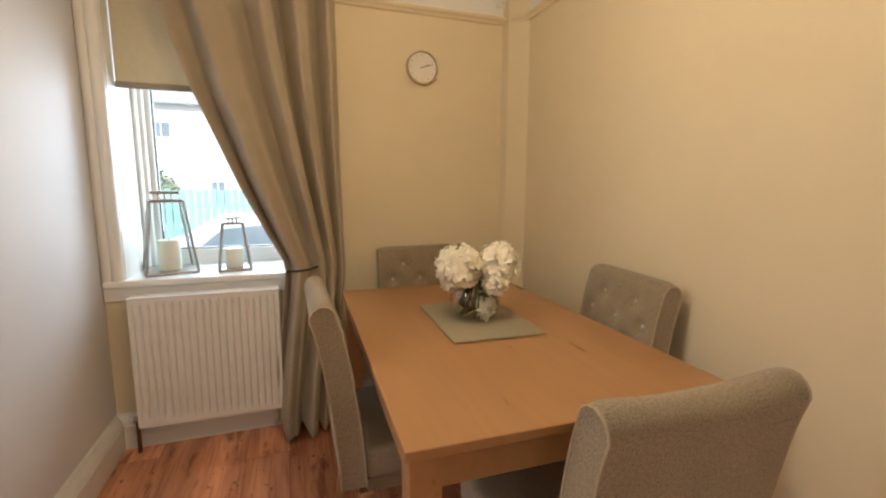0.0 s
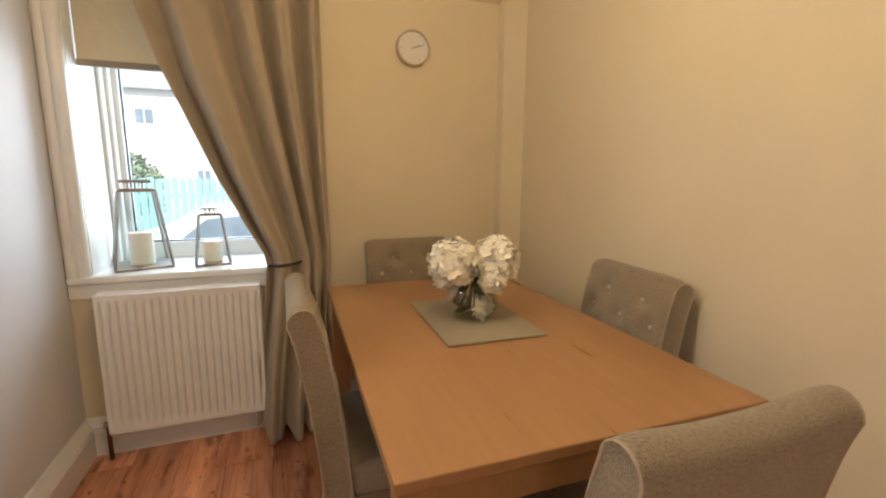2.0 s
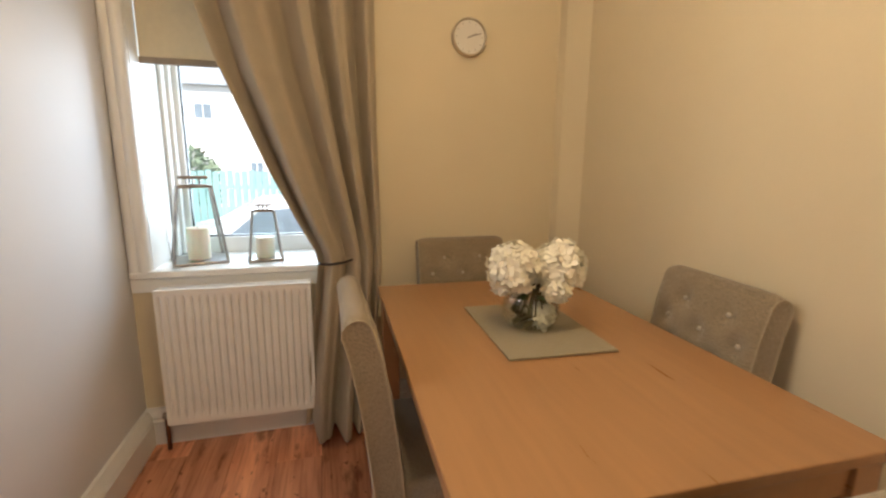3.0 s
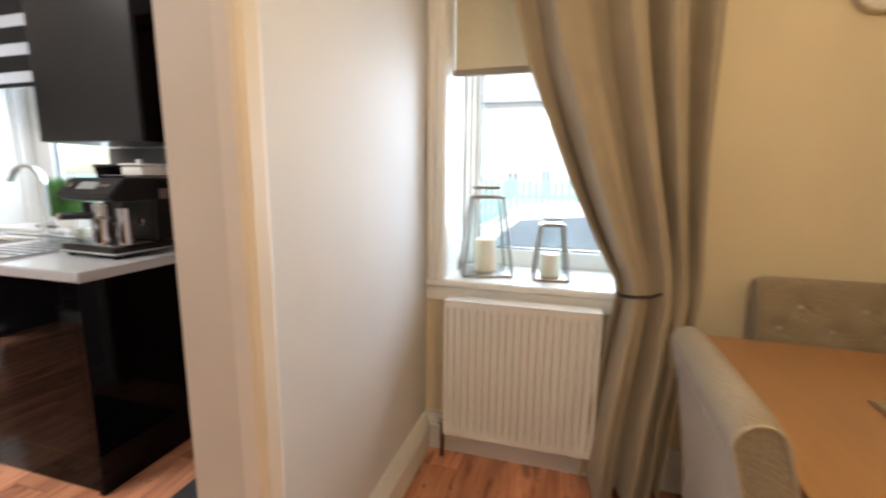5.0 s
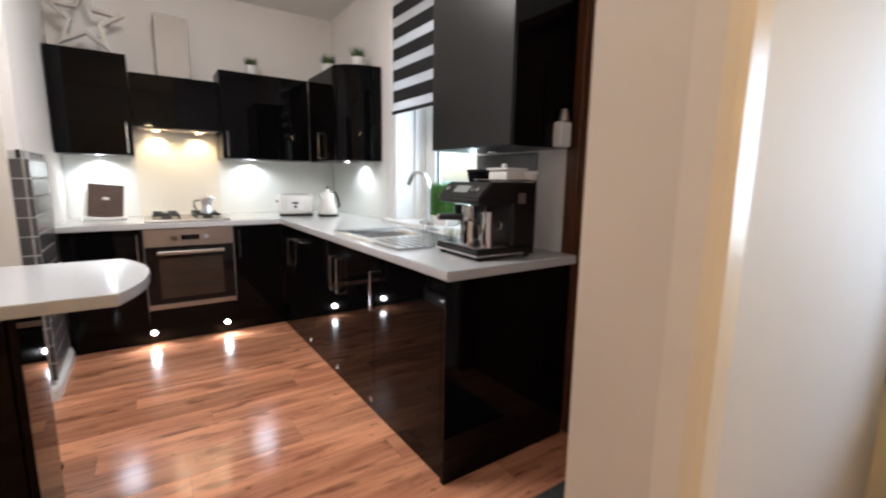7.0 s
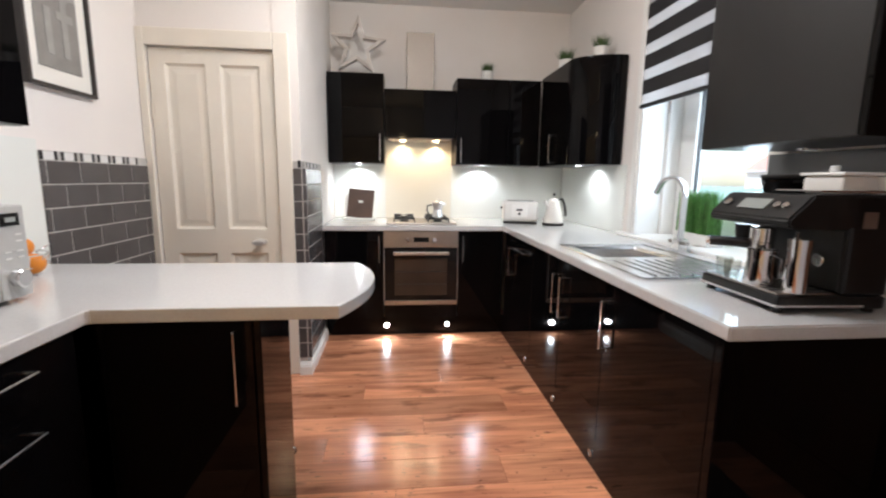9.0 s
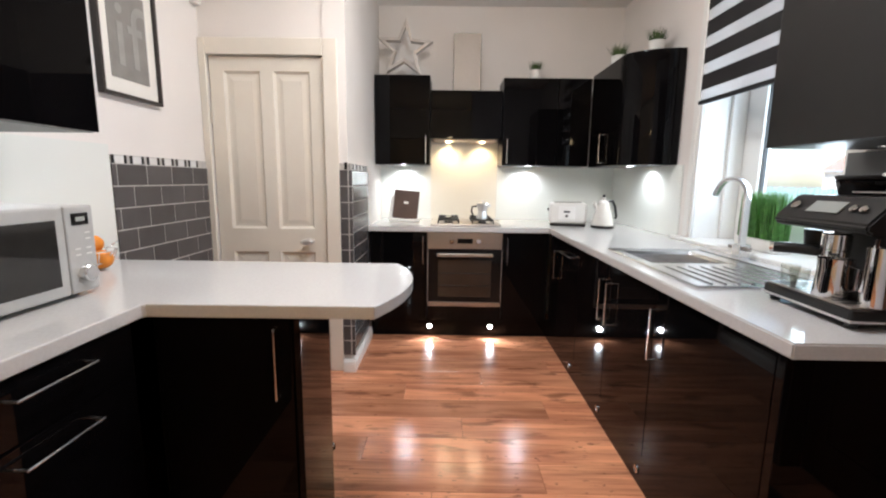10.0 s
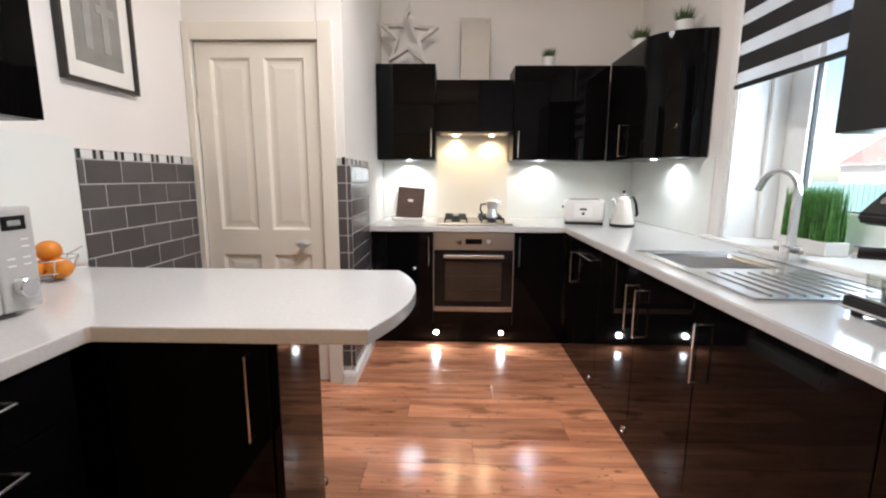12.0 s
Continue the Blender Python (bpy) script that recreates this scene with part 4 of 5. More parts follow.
part("handle", tube([(0, -0.045, 0.105), (0, -0.085, 0.1), (0, -0.09, 0.06), (0, -0.075, 0.03)], 0.007, 8), "black_plastic", mk, smooth=True)
part("spout", prism([(-0.012, 0.04), (0.012, 0.04), (0.0, 0.068)], 0.1, 0.125), "tap_metal", mk)

sink = thing("sink", (-4.45, 4.28, 0.911), "stainless steel inset sink with ribbed drainer", "sink")
bm = bmesh.new()
bx0, bx1, by0, by1 = -0.375, -0.025, -0.195, 0.165
for q in (box(-0.43, -0.25, 0, bx0, 0.25, 0.005), box(bx0, -0.25, 0, bx1, by0, 0.005), box(bx0, by1, 0, bx1, 0.25, 0.005), box(bx1, -0.25, 0, 0.43, 0.25, 0.005)):
    join(q, bm)
part("rim", bm, "sink_steel", sink)
part("rolled_edge", tube([(-0.425, -0.245, 0.005), (0.425, -0.245, 0.005), (0.425, 0.245, 0.005), (-0.425, 0.245, 0.005), (-0.425, -0.245, 0.005)], 0.005, 6), "sink_steel", sink)
bm = bmesh.new()
rings = []
for ins, z in ((0, 0.004), (0.006, -0.01), (0.014, -0.14), (0.04, -0.165)):
    rings.append([bm.verts.new(p) for p in ((bx0 + ins, by0 + ins, z), (bx1 - ins, by0 + ins, z), (bx1 - ins, by1 - ins, z), (bx0 + ins, by1 - ins, z))])
for p, q in zip(rings, rings[1:]):
    for k in range(4):
        bm.faces.new((p[k], p[(k + 1) % 4], q[(k + 1) % 4], q[k]))
bm.faces.new(rings[-1])
part("bowl", bm, "sink_steel", sink, "deep steel bowl")
part("waste", moved(cyl(0.035, -0.164, -0.16, 20), Matrix.Translation((-0.2, -0.015, 0))), "chrome", sink)
for k in range(8):
    y = -0.17 + k * 0.05
    part("rib", tube([(0.05, y, 0.003), (0.38, y, 0.005)], 0.006, 6), "sink_steel", sink, smooth=True)
tap = thing("tap", (-4.66, 4.6, 0.911), "tall chrome swan neck kitchen tap", "tap")
part("base", box(-0.028, -0.028, 0, 0.028, 0.028, 0.07, 0.004), "tap_chrome", tap)
pts = [(0, 0, 0.07), (0, 0, 0.28)] + [(-0.068 + 0.068 * math.cos(a), -0.03 + 0.03 * math.cos(a), 0.31 + 0.075 * math.sin(a)) for a in np.linspace(0.1, 2.75, 12)] + [(-0.146, -0.066, 0.3)]
part("neck", tube(pts, 0.014, 10, flat=(0.03, 0.016)), "tap_chrome", tap)
part("lever", box(-0.085, -0.012, 0.04, 0.06, 0.012, 0.058, 0.003), "nickel", tap)


# ---------------------------------------------------------------- kitchen things
def coffee_machine():
    c = thing("coffee_machine", (-3.755, 4.335, 0.912), "black and steel espresso machine with grinder hopper", "coffee machine", -3)
    part("base", box(-0.165, -0.155, 0.012, 0.165, 0.165, 0.05, 0.008), "black_plastic", c)
    part("drip_tray", box(-0.155, -0.15, 0.05, 0.155, 0.02, 0.056, 0.002), "steel", c, "steel drip grille")
    for x in (-0.14, 0.14):
        for y in (-0.13, 0.14):
            part("foot", moved(cyl(0.014, 0, 0.013, 12), Matrix.Translation((x, y, 0))), "black_plastic", c)
    part("body", box(-0.16, 0.03, 0.05, 0.165, 0.165, 0.33, 0.01), "black_plastic", c)
    bm = bmesh.new()
    prof = [(-0.15, 0.246), (-0.135, 0.236), (0.16, 0.236), (0.16, 0.33), (-0.085, 0.33), (-0.15, 0.262)]
    a = [bm.verts.new((-0.165, y, z)) for y, z in prof]
    b = [bm.verts.new((0.165, y, z)) for y, z in prof]
    for k in range(6):
        bm.faces.new((a[k], a[(k + 1) % 6], b[(k + 1) % 6], b[k]))
    bm.faces.new(a)
    bm.faces.new(b[::-1])
    bmesh.ops.bevel(bm, geom=bm.edges[:], offset=0.006, segments=2, affect="EDGES")
    head = part("head", bm, "black_plastic", c)
    tilt = pose(0, -0.1185, 0.297, 43.7)
    part("display", moved(box(-0.06, -0.02, 0, 0.05, 0.022, 0.003), tilt), "display", head, "pale grey display")
    for x, r in ((-0.115, 0.015), (0.085, 0.011), (0.115, 0.011)):
        part("button", moved(cyl(r, 0, 0.008, 16, bevel=0.002), tilt @ Matrix.Translation((x, 0, 0))), "chrome", head)
    part("group_head", moved(cyl(0.035, 0.175, 0.224, 24, bevel=0.004), Matrix.Translation((-0.03, -0.06, 0))), "chrome", c, smooth=True)
    pf = part("portafilter", moved(cyl(0.034, 0.155, 0.178, 24, bevel=0.004), Matrix.Translation((-0.03, -0.06, 0))), "chrome", c, smooth=True)
    part("portafilter_handle", tube([(-0.05, -0.085, 0.168), (-0.085, -0.125, 0.17), (-0.125, -0.165, 0.168)], 0.016, 12), "black_plastic", pf, smooth=True)
    part("handle_cap", tube([(-0.124, -0.164, 0.168), (-0.131, -0.171, 0.168)], 0.0165, 12), "chrome", pf, "chrome end cap")
    for k in (-0.012, 0.012):
        part("spout", moved(cyl(0.006, 0.135, 0.157, 10), Matrix.Translation((-0.03 + k, -0.06, 0))), "chrome", pf)
    part("grinder_outlet", moved(cyl(0.026, 0.15, 0.224, 20, r2=0.034), Matrix.Translation((-0.115, -0.05, 0))), "black_plastic", c, smooth=True)
    part("steam_wand", tube([(0.12, -0.08, 0.224), (0.135, -0.1, 0.17), (0.13, -0.11, 0.09)], 0.005, 8), "chrome", c, smooth=True)
    hop = part("hopper", moved(cyl(0.058, 0.33, 0.375, 24, r2=0.068, bevel=0.003), Matrix.Translation((-0.085, 0.04, 0))), "dark_glass", c, "smoked bean hopper", True)
    part("hopper_collar", moved(cyl(0.05, 0.325, 0.34, 24), Matrix.Translation((-0.085, 0.04, 0))), "chrome", hop, smooth=True)
    part("lid", moved(cyl(0.07, 0.375, 0.388, 24, bevel=0.004), Matrix.Translation((-0.085, 0.04, 0))), "black_plastic", hop, smooth=True)
    part("back_plate", box(-0.15, 0.024, 0.06, 0.155, 0.0295, 0.232, 0.002), "black_in", c, "dark panel behind the group head")
    for k in range(9):
        part("drip_slot", box(-0.13 + k * 0.03, -0.14, 0.0562, -0.118 + k * 0.03, 0.01, 0.0572), "black_plastic", c)
    part("pressure_dial", moved(cyl(0.02, 0, 0.006, 20, bevel=0.002), pose(0.09, 0.022, 0.14, 90)), "chrome", c)
    part("water_tank", box(-0.12, 0.166, 0.08, 0.12, 0.2, 0.32, 0.01), "dark_glass", c, "smoked water tank")
    part("base_trim", box(-0.168, -0.158, 0.018, 0.168, 0.1, 0.024, 0.001), "tap_metal", c, "bright steel trim line")
    part("cup_rail", tube([(0.0, -0.06, 0.34), (0.155, -0.06, 0.34), (0.155, 0.155, 0.34), (0.0, 0.155, 0.34), (0.0, -0.06, 0.34)], 0.003, 6), "chrome", c)
    part("side_badge", box(0.166, 0.06, 0.24, 0.168, 0.1, 0.285), "steel", c)
    return c


coffee_machine()


def jug(place, r, h, label, handle=True):
    j = thing("milk_jug", place, label, "jug")
    part("body", lathe([(0, 0), (r, 0), (r * 1.02, 0.004), (r * 0.9, h * 0.7), (r * 0.95, h), (r * 0.9, h), (r * 0.86, h * 0.7), (r * 0.95, 0.01), (0, 0.01)], 24), "chrome", j, smooth=True)
    if handle:
        part("handle", tube([(r * 0.85, 0, h * 0.9), (r + 0.03, 0, h * 0.85), (r + 0.028, 0, h * 0.3), (r * 0.9, 0, h * 0.2)], 0.004, 8, flat=(0.012, 0.003)), "chrome", j)
    return j


jug((-3.725, 4.228, 0.968), 0.043, 0.105, "polished steel milk jug on the drip tray")
jug((-3.622, 4.245, 0.968), 0.03, 0.15, "tall steel milk jug beside the coffee machine", False)


def shot_glass(x, y):
    g = thing("espresso_glass", (x, y, 0.968), "small clear espresso glass on the drip tray", "glass", group="espresso glasses")
    part("wall", lathe([(0, 0.004), (0.018, 0.004), (0.024, 0.06), (0.0255, 0.06), (0.02, 0), (0, 0)], 18), "vase_glass", g, smooth=True)


for x, y in ((-3.86, 4.215), (-3.805, 4.2)):
    shot_glass(x, y)


def cup(x, y, z, rz, label):
    k = thing("cup", (x, y, z), label, "cup", rz, "cups on the coffee machine")
    part("bowl", lathe([(0, 0), (0.024, 0), (0.036, 0.02), (0.042, 0.05), (0.039, 0.05), (0.033, 0.022), (0, 0.006)], 22), "white_plastic", k, smooth=True)
    part("handle", tube([(0.038, 0, 0.042), (0.058, 0, 0.04), (0.056, 0, 0.02), (0.034, 0, 0.014)], 0.004, 6), "white_plastic", k, smooth=True)


dish = thing("sugar_dish", (-3.675, 4.395, 1.245), "cream ceramic square dish with a lid on the coffee machine", "dish", -3)
part("body", box(-0.065, -0.055, 0, 0.065, 0.055, 0.05, 0.01, seg=3), "card", dish, smooth=True)
part("lid", box(-0.072, -0.062, 0.05, 0.072, 0.062, 0.06, 0.004), "white_plastic", dish, "pale lid")
part("lid_knob", moved(cyl(0.012, 0.06, 0.08, 14, bevel=0.003), Matrix.Translation((-0.02, 0, 0))), "white_plastic", dish, smooth=True)
cup(-3.62, 4.475, 1.243, 80, "small white cup warming on the coffee machine")
dev = thing("wall_chime", (-3.5742, 4.6, 1.4), "small white plastic device on the cabinet side", "device", 90)
part("case", box(-0.035, -0.05, 0, 0.035, 0, 0.11, 0.008), "white_plastic", dev)
part("dial", moved(cyl(0.026, 0.11, 0.165, 20, r2=0.018, bevel=0.004), Matrix.Translation((0.005, -0.026, 0))), "steel", dev, smooth=True)

g = thing("grass_planter", (-4.805, 4.8, 0.932), "white trough of tall green artificial grass on the kitchen sill", "plant")
part("trough", box(-0.145, -0.05, 0, 0.145, 0.05, 0.062, 0.006), "white_plastic", g, "white trough")
bm = bmesh.new()
for k in range(950):
    x, y = random.uniform(-0.135, 0.135), random.uniform(-0.042, 0.042)
    h, w, a = random.uniform(0.225, 0.262), random.uniform(0.0015, 0.003), random.uniform(0, 6.28)
    dx, dy = random.gauss(0, 0.012), random.gauss(0, 0.012)
    c, s = w * math.cos(a), w * math.sin(a)
    v = [bm.verts.new(p) for p in ((x - c, y - s, 0.05), (x + c, y + s, 0.05), (x + c + dx * 0.4, y + s + dy * 0.4, 0.05 + h * 0.6), (x - c + dx * 0.4, y - s + dy * 0.4, 0.05 + h * 0.6), (x + dx, y + dy, 0.05 + h))]
    bm.faces.new(v[:4])
    bm.faces.new((v[3], v[2], v[4]))
tagged(part("grass", bm, "grass", g, "dense green blades"), kind="stuff")

def pot_plant(x, y, z, s=1.0):
    p = thing("pot_plant", (x, y, z), "small green grass plant in a white pot on the cabinets", "plant", group="plants on the wall cabinets")
    part("pot", lathe([(0, 0), (0.042 * s, 0), (0.052 * s, 0.085 * s), (0.047 * s, 0.085 * s), (0.044 * s, 0.07 * s), (0, 0.07 * s)], 20), "white_plastic", p, smooth=True)
    bm = bmesh.new()
    for k in range(170):
        a, r = random.uniform(0, 6.28), random.uniform(0, 0.04) * s
        lean, h, w = random.uniform(0.2, 1) * 0.06 * s, random.uniform(0.05, 0.1) * s, 0.004 * s
        bx, by = r * math.cos(a), r * math.sin(a)
        tx, ty = bx + lean * math.cos(a), by + lean * math.sin(a)
        v = [bm.verts.new(q) for q in ((bx - w * math.sin(a), by + w * math.cos(a), 0.07 * s), (bx + w * math.sin(a), by - w * math.cos(a), 0.07 * s), (tx, ty, 0.07 * s + h))]
        bm.faces.new(v)
    tagged(part("leaves", bm, "leaf", p), kind="stuff")


pot_plant(-6.45, 3.9, 2.115)
pot_plant(-6.1, 4.47, 2.13, 1.15)
pot_plant(-5.7, 4.57, 2.13, 1.05)

star = thing("star_ornament", (-6.44, 2.79, 2.13), "silver open framed star ornament on a wall cabinet", "ornament", 90)
pts = []
for k in range(10):
    a = math.pi / 2 - 0.06 + k * math.pi / 5
    r = 0.245 if k % 2 == 0 else 0.104
    pts.append((r * math.cos(a), 0.226 + r * math.sin(a)))
bm = bmesh.new()
y0, y1 = -0.03, 0.03
inner = [(x * 0.72, 0.226 + (z - 0.226) * 0.72) for x, z in pts]
vo = [[bm.verts.new((x, y, z)) for x, z in pts] for y in (y0, y1)]
vi = [[bm.verts.new((x, y, z)) for x, z in inner] for y in (y0 - 0.008, y1)]
for k in range(10):
    n = (k + 1) % 10
    bm.faces.new((vo[0][k], vo[0][n], vi[0][n], vi[0][k]))
    bm.faces.new((vo[1][k], vo[1][n], vi[1][n], vi[1][k]))
    bm.faces.new((vo[0][k], vo[0][n], vo[1][n], vo[1][k]))
    bm.faces.new((vi[0][k], vi[0][n], vi[1][n], vi[1][k]))
part("star_frame", bm, "silver_paint", star)

st = thing("recipe_stand", (-6.42, 2.79, 0.911), "dark brown book on a white stand against the splashback", "book", 90)
part("stand", box(-0.135, -0.1, 0, 0.135, 0.02, 0.022, 0.004), "white_plastic", st)
lean = pose(0, -0.06, 0.022, -14) @ pose(0, 0, 0.004, 0, 5)
part("back_rest", moved(box(-0.135, 0.022, 0, 0.1, 0.03, 0.2, 0.003), lean), "white_plastic", st)
bk = part("book", moved(box(-0.11, 0, 0, 0.11, 0.02, 0.25, 0.003), lean), "book", st)
part("title_block", moved(box(-0.02, -0.001, 0.13, 0.02, 0.0005, 0.15), lean), "card", bk, "small pale title block")

to = thing("toaster", (-6.21, 4.17, 0.911), "white two slot toaster on the worktop", "toaster", 78)
part("base", box(-0.14, -0.085, 0, 0.14, 0.085, 0.018, 0.004), "black_plastic", to)
part("shell", box(-0.15, -0.095, 0.018, 0.15, 0.095, 0.19, 0.028, seg=4), "white_plastic", to, smooth=True)
part("slot", box(-0.11, -0.05, 0.186, 0.11, -0.015, 0.1915), "black_plastic", to)
part("slot", box(-0.11, 0.015, 0.186, 0.11, 0.05, 0.1915), "black_plastic", to)
part("control_plate", box(-0.075, -0.1, 0.055, 0.055, -0.094, 0.16, 0.002), "rad", to)
part("badge", box(-0.035, -0.1015, 0.11, 0.015, -0.099, 0.125), "iron", to)
part("dial", moved(cyl(0.011, 0, 0.012, 16), pose(-0.01, -0.099, 0.085, 90)), "iron", to)
part("lever", box(-0.165, -0.02, 0.12, -0.148, 0.02, 0.14, 0.004), "black_plastic", to)

ke = thing("kettle", (-6.02, 4.4, 0.911), "white enamel conical kettle with black handle and base", "kettle", 100)
part("base", cyl(0.088, 0, 0.022, 28, bevel=0.004), "black_plastic", ke, smooth=True)
part("body", lathe([(0.084, 0.022), (0.086, 0.03), (0.046, 0.19), (0.043, 0.2), (0.0, 0.2)], 28), "enamel", ke, smooth=True)
part("lid", lathe([(0.044, 0.2), (0.03, 0.216), (0.01, 0.222), (0.012, 0.238), (0.0, 0.245)], 24), "enamel", ke, smooth=True)
part("spout", tube([(-0.055, 0, 0.15), (-0.075, 0, 0.19), (-0.085, 0, 0.2)], 0.014, 10), "enamel", ke, smooth=True)
part("handle", tube([(0.035, 0, 0.205), (0.075, 0, 0.215), (0.1, 0, 0.17), (0.115, 0, 0.09), (0.105, 0, 0.075)], 0.01, 8), "black_plastic", ke, smooth=True)
part("knob", lathe([(0, 0.24), (0.012, 0.245), (0.009, 0.262), (0, 0.266)], 14), "black_plastic", ke, smooth=True)

mw = thing("microwave", (-3.42, 2.06, 0.912), "silver microwave oven on the worktop", "microwave", 180)
part("case", box(0, 0.012, 0.012, 0.46, 0.35, 0.272, 0.006), "silver_case", mw)
dr = part("door", box(0.0, -0.006, 0.012, 0.355, 0.012, 0.272, 0.006), "silver_case", mw)
part("window", box(0.03, -0.008, 0.045, 0.325, -0.0055, 0.235, 0.001), "mw_glass", dr, "dark glass window")
cp = part("control_panel", box(0.358, -0.006, 0.012, 0.46, 0.012, 0.272, 0.006), "silver_case", mw)
part("display", box(0.378, -0.008, 0.215, 0.438, -0.0055, 0.25), "dark_glass", cp, "dark display")
for x, z in ((0.42, 0.188), (0.42, 0.17), (0.42, 0.142), (0.42, 0.124), (0.38, 0.142), (0.38, 0.124)):
    part("button", box(x, -0.0075, z, x + 0.02, -0.0055, z + 0.004), "white_plastic", cp, "thin white button mark")
part("knob", moved(cyl(0.026, 0, 0.024, 24, bevel=0.003), pose(0.408, -0.006, 0.07, 90)), "chrome", cp, smooth=True)
part("display_digits", box(0.392, -0.0092, 0.226, 0.424, -0.0082, 0.239), "display", cp)
for x in (0.04, 0.42):
    for y in (0.05, 0.3):
        part("foot", moved(cyl(0.012, 0, 0.013, 10), Matrix.Translation((x, y, 0))), "black_plastic", mw)
solid("side_plate", moved(lathe([(0, 0), (0.05, 0), (0.085, 0.012), (0.083, 0.015), (0.05, 0.005), (0, 0.005)], 28), Matrix.Translation((-3.63, 1.9, 1.186))), "ink", "dark side plate lying on the microwave", "plate", smooth=True)

fb = thing("fruit_bowl", (-4.19, 1.78, 0.911), "chrome wire bowl holding oranges", "bowl")
for r, z in ((0.045, 0.004), (0.075, 0.03), (0.09, 0.075)):
    part("wire_ring", tube([(r * math.cos(a), r * math.sin(a), z) for a in np.linspace(0, 6.283, 25)], 0.0025, 6), "chrome", fb)
for k in range(12):
    a = k * math.pi / 6
    part("wire", tube([(r * math.cos(a), r * math.sin(a), z) for r, z in ((0.045, 0.004), (0.075, 0.03), (0.09, 0.075))], 0.002, 6), "chrome", fb)
part("wire_handle", tube([(-0.09, 0, 0.075), (-0.12, 0.0, 0.08), (-0.13, 0.02, 0.095)], 0.003, 6), "chrome", fb)
for x, y, z, r in ((-4.225, 1.77, 0.953, 0.038), (-4.15, 1.77, 0.953, 0.038), (-4.19, 1.83, 0.953, 0.038), (-4.2, 1.79, 1.01, 0.037)):
    solid("orange", moved(lathe([(0, -r * 0.94)] + [(r * math.cos(a), r * 0.95 * math.sin(a)) for a in np.linspace(-1.3, 1.3, 11)] + [(0.004, r * 0.9), (0, r * 0.88)], 20),
                         Matrix.Translation((x, y, z))), "orange", "ripe orange in the wire bowl", "fruit", group="oranges", smooth=True)

pic = thing("picture_frame", (-4.69, 1.65, 1.63), "black framed grey typographic print with a white mount", "picture", 180)
w, hh, f = 0.2, 0.56, 0.016
for b in (box(-w, -0.028, 0, -w + f, -0.001, hh), box(w - f, -0.028, 0, w, -0.001, hh), box(-w + f, -0.028, 0, w - f, -0.001, f), box(-w + f, -0.028, hh - f, w - f, -0.001, hh)):
    part("frame_bar", b, "ink", pic)
part("mount", box(-w + f, -0.012, f, w - f, -0.002, hh - f), "card", pic)
pr = part("print", box(-0.125, -0.0145, 0.085, 0.125, -0.0125, hh - 0.075), "art", pic)
tc = bpy.data.curves.new("lettering", "FONT")
tc.body, tc.size, tc.extrude, tc.align_x = "if", 0.42, 0.0008, "CENTER"
tob = bpy.data.objects.new("lettering", tc)
scene.collection.objects.link(tob)
bpy.context.view_layer.update()
tme = bpy.data.meshes.new_from_object(tob.evaluated_get(bpy.context.evaluated_depsgraph_get()))
bpy.data.objects.remove(tob)
bm = bmesh.new()
bm.from_mesh(tme)
bpy.data.meshes.remove(tme)
part("lettering", moved(bm, pose(0, -0.0155, 0.145, 90)), "art_light", pr, "pale grey letters")


def sensor(place, rz, label):
    s = thing("motion_sensor", place, label, "sensor", rz)
    part("case", box(-0.03, -0.045, 0, 0.03, 0, 0.085, 0.012, seg=3), "white_plastic", s, smooth=True)
    part("lens", moved(lathe([(0, 0.012), (0.016, 0.008), (0.02, 0)], 16), pose(0, -0.044, 0.03, 90)), "card", s, smooth=True)


sensor((-5.27, 1.651, 2.27), 180, "small white motion sensor in the corner above the door")
sensor((-0.47, YW - 0.002, 2.225), 0, "small motion sensor above the picture rail")
solid("doormat", box(-3.27, 3.95, 0.002, -2.68, 4.55, 0.014, 0.004), "doormat", "dark grey doormat at the back door", "mat")

zb = thing("zebra_blind", (-4.75, YW - 0.045, 1.73), "half lowered black and white striped roller blind", "blind")
z = 0.02
while z < 0.86:
    part("dark_band", box(-0.5, -0.001, z + 0.062, 0.5, 0.001, z + 0.148), "zebra_black", zb, "black opaque band")
    part("sheer_band", box(-0.5, -0.0005, z, 0.5, 0.0005, z + 0.062), "zebra_sheer", zb, "sheer white band")
    z += 0.148
part("bottom_rail", box(-0.502, -0.012, 0, 0.502, 0.012, 0.022, 0.004), "zebra_black", zb)

# ---------------------------------------------------------------- dining things
TR = -1.4
tb = thing("dining_table", (-0.972, 3.785, 0), "warm oak veneer rectangular dining table", "table", TR)
part("tabletop", box(-0.442, -0.693, 0.715, 0.442, 0.693, 0.74, 0.003), "table", tb)
part("apron_end", box(-0.37, -0.665, 0.63, 0.37, -0.645, 0.714, 0.002), "table", tb)
part("apron_end", box(-0.37, 0.645, 0.63, 0.37, 0.665, 0.714, 0.002), "table", tb)
part("apron_side", box(-0.42, -0.6, 0.63, -0.4, 0.6, 0.714, 0.002), "table", tb)
part("apron_side", box(0.4, -0.6, 0.63, 0.42, 0.6, 0.714, 0.002), "table", tb)
for x in (-0.395, 0.395):
    for y in (-0.64, 0.64):
        part("leg", box(x - 0.035, y - 0.035, 0, x + 0.035, y + 0.035, 0.713, 0.003), "table", tb)

pm = solid("placemat", moved(box(-0.169, -0.238, 0, 0.169, 0.238, 0.006, 0.002), pose(-0.956, 3.849, 0.742, 0, 0, TR - 1)), "placemat", "beige woven placemat on the dining table", "placemat")

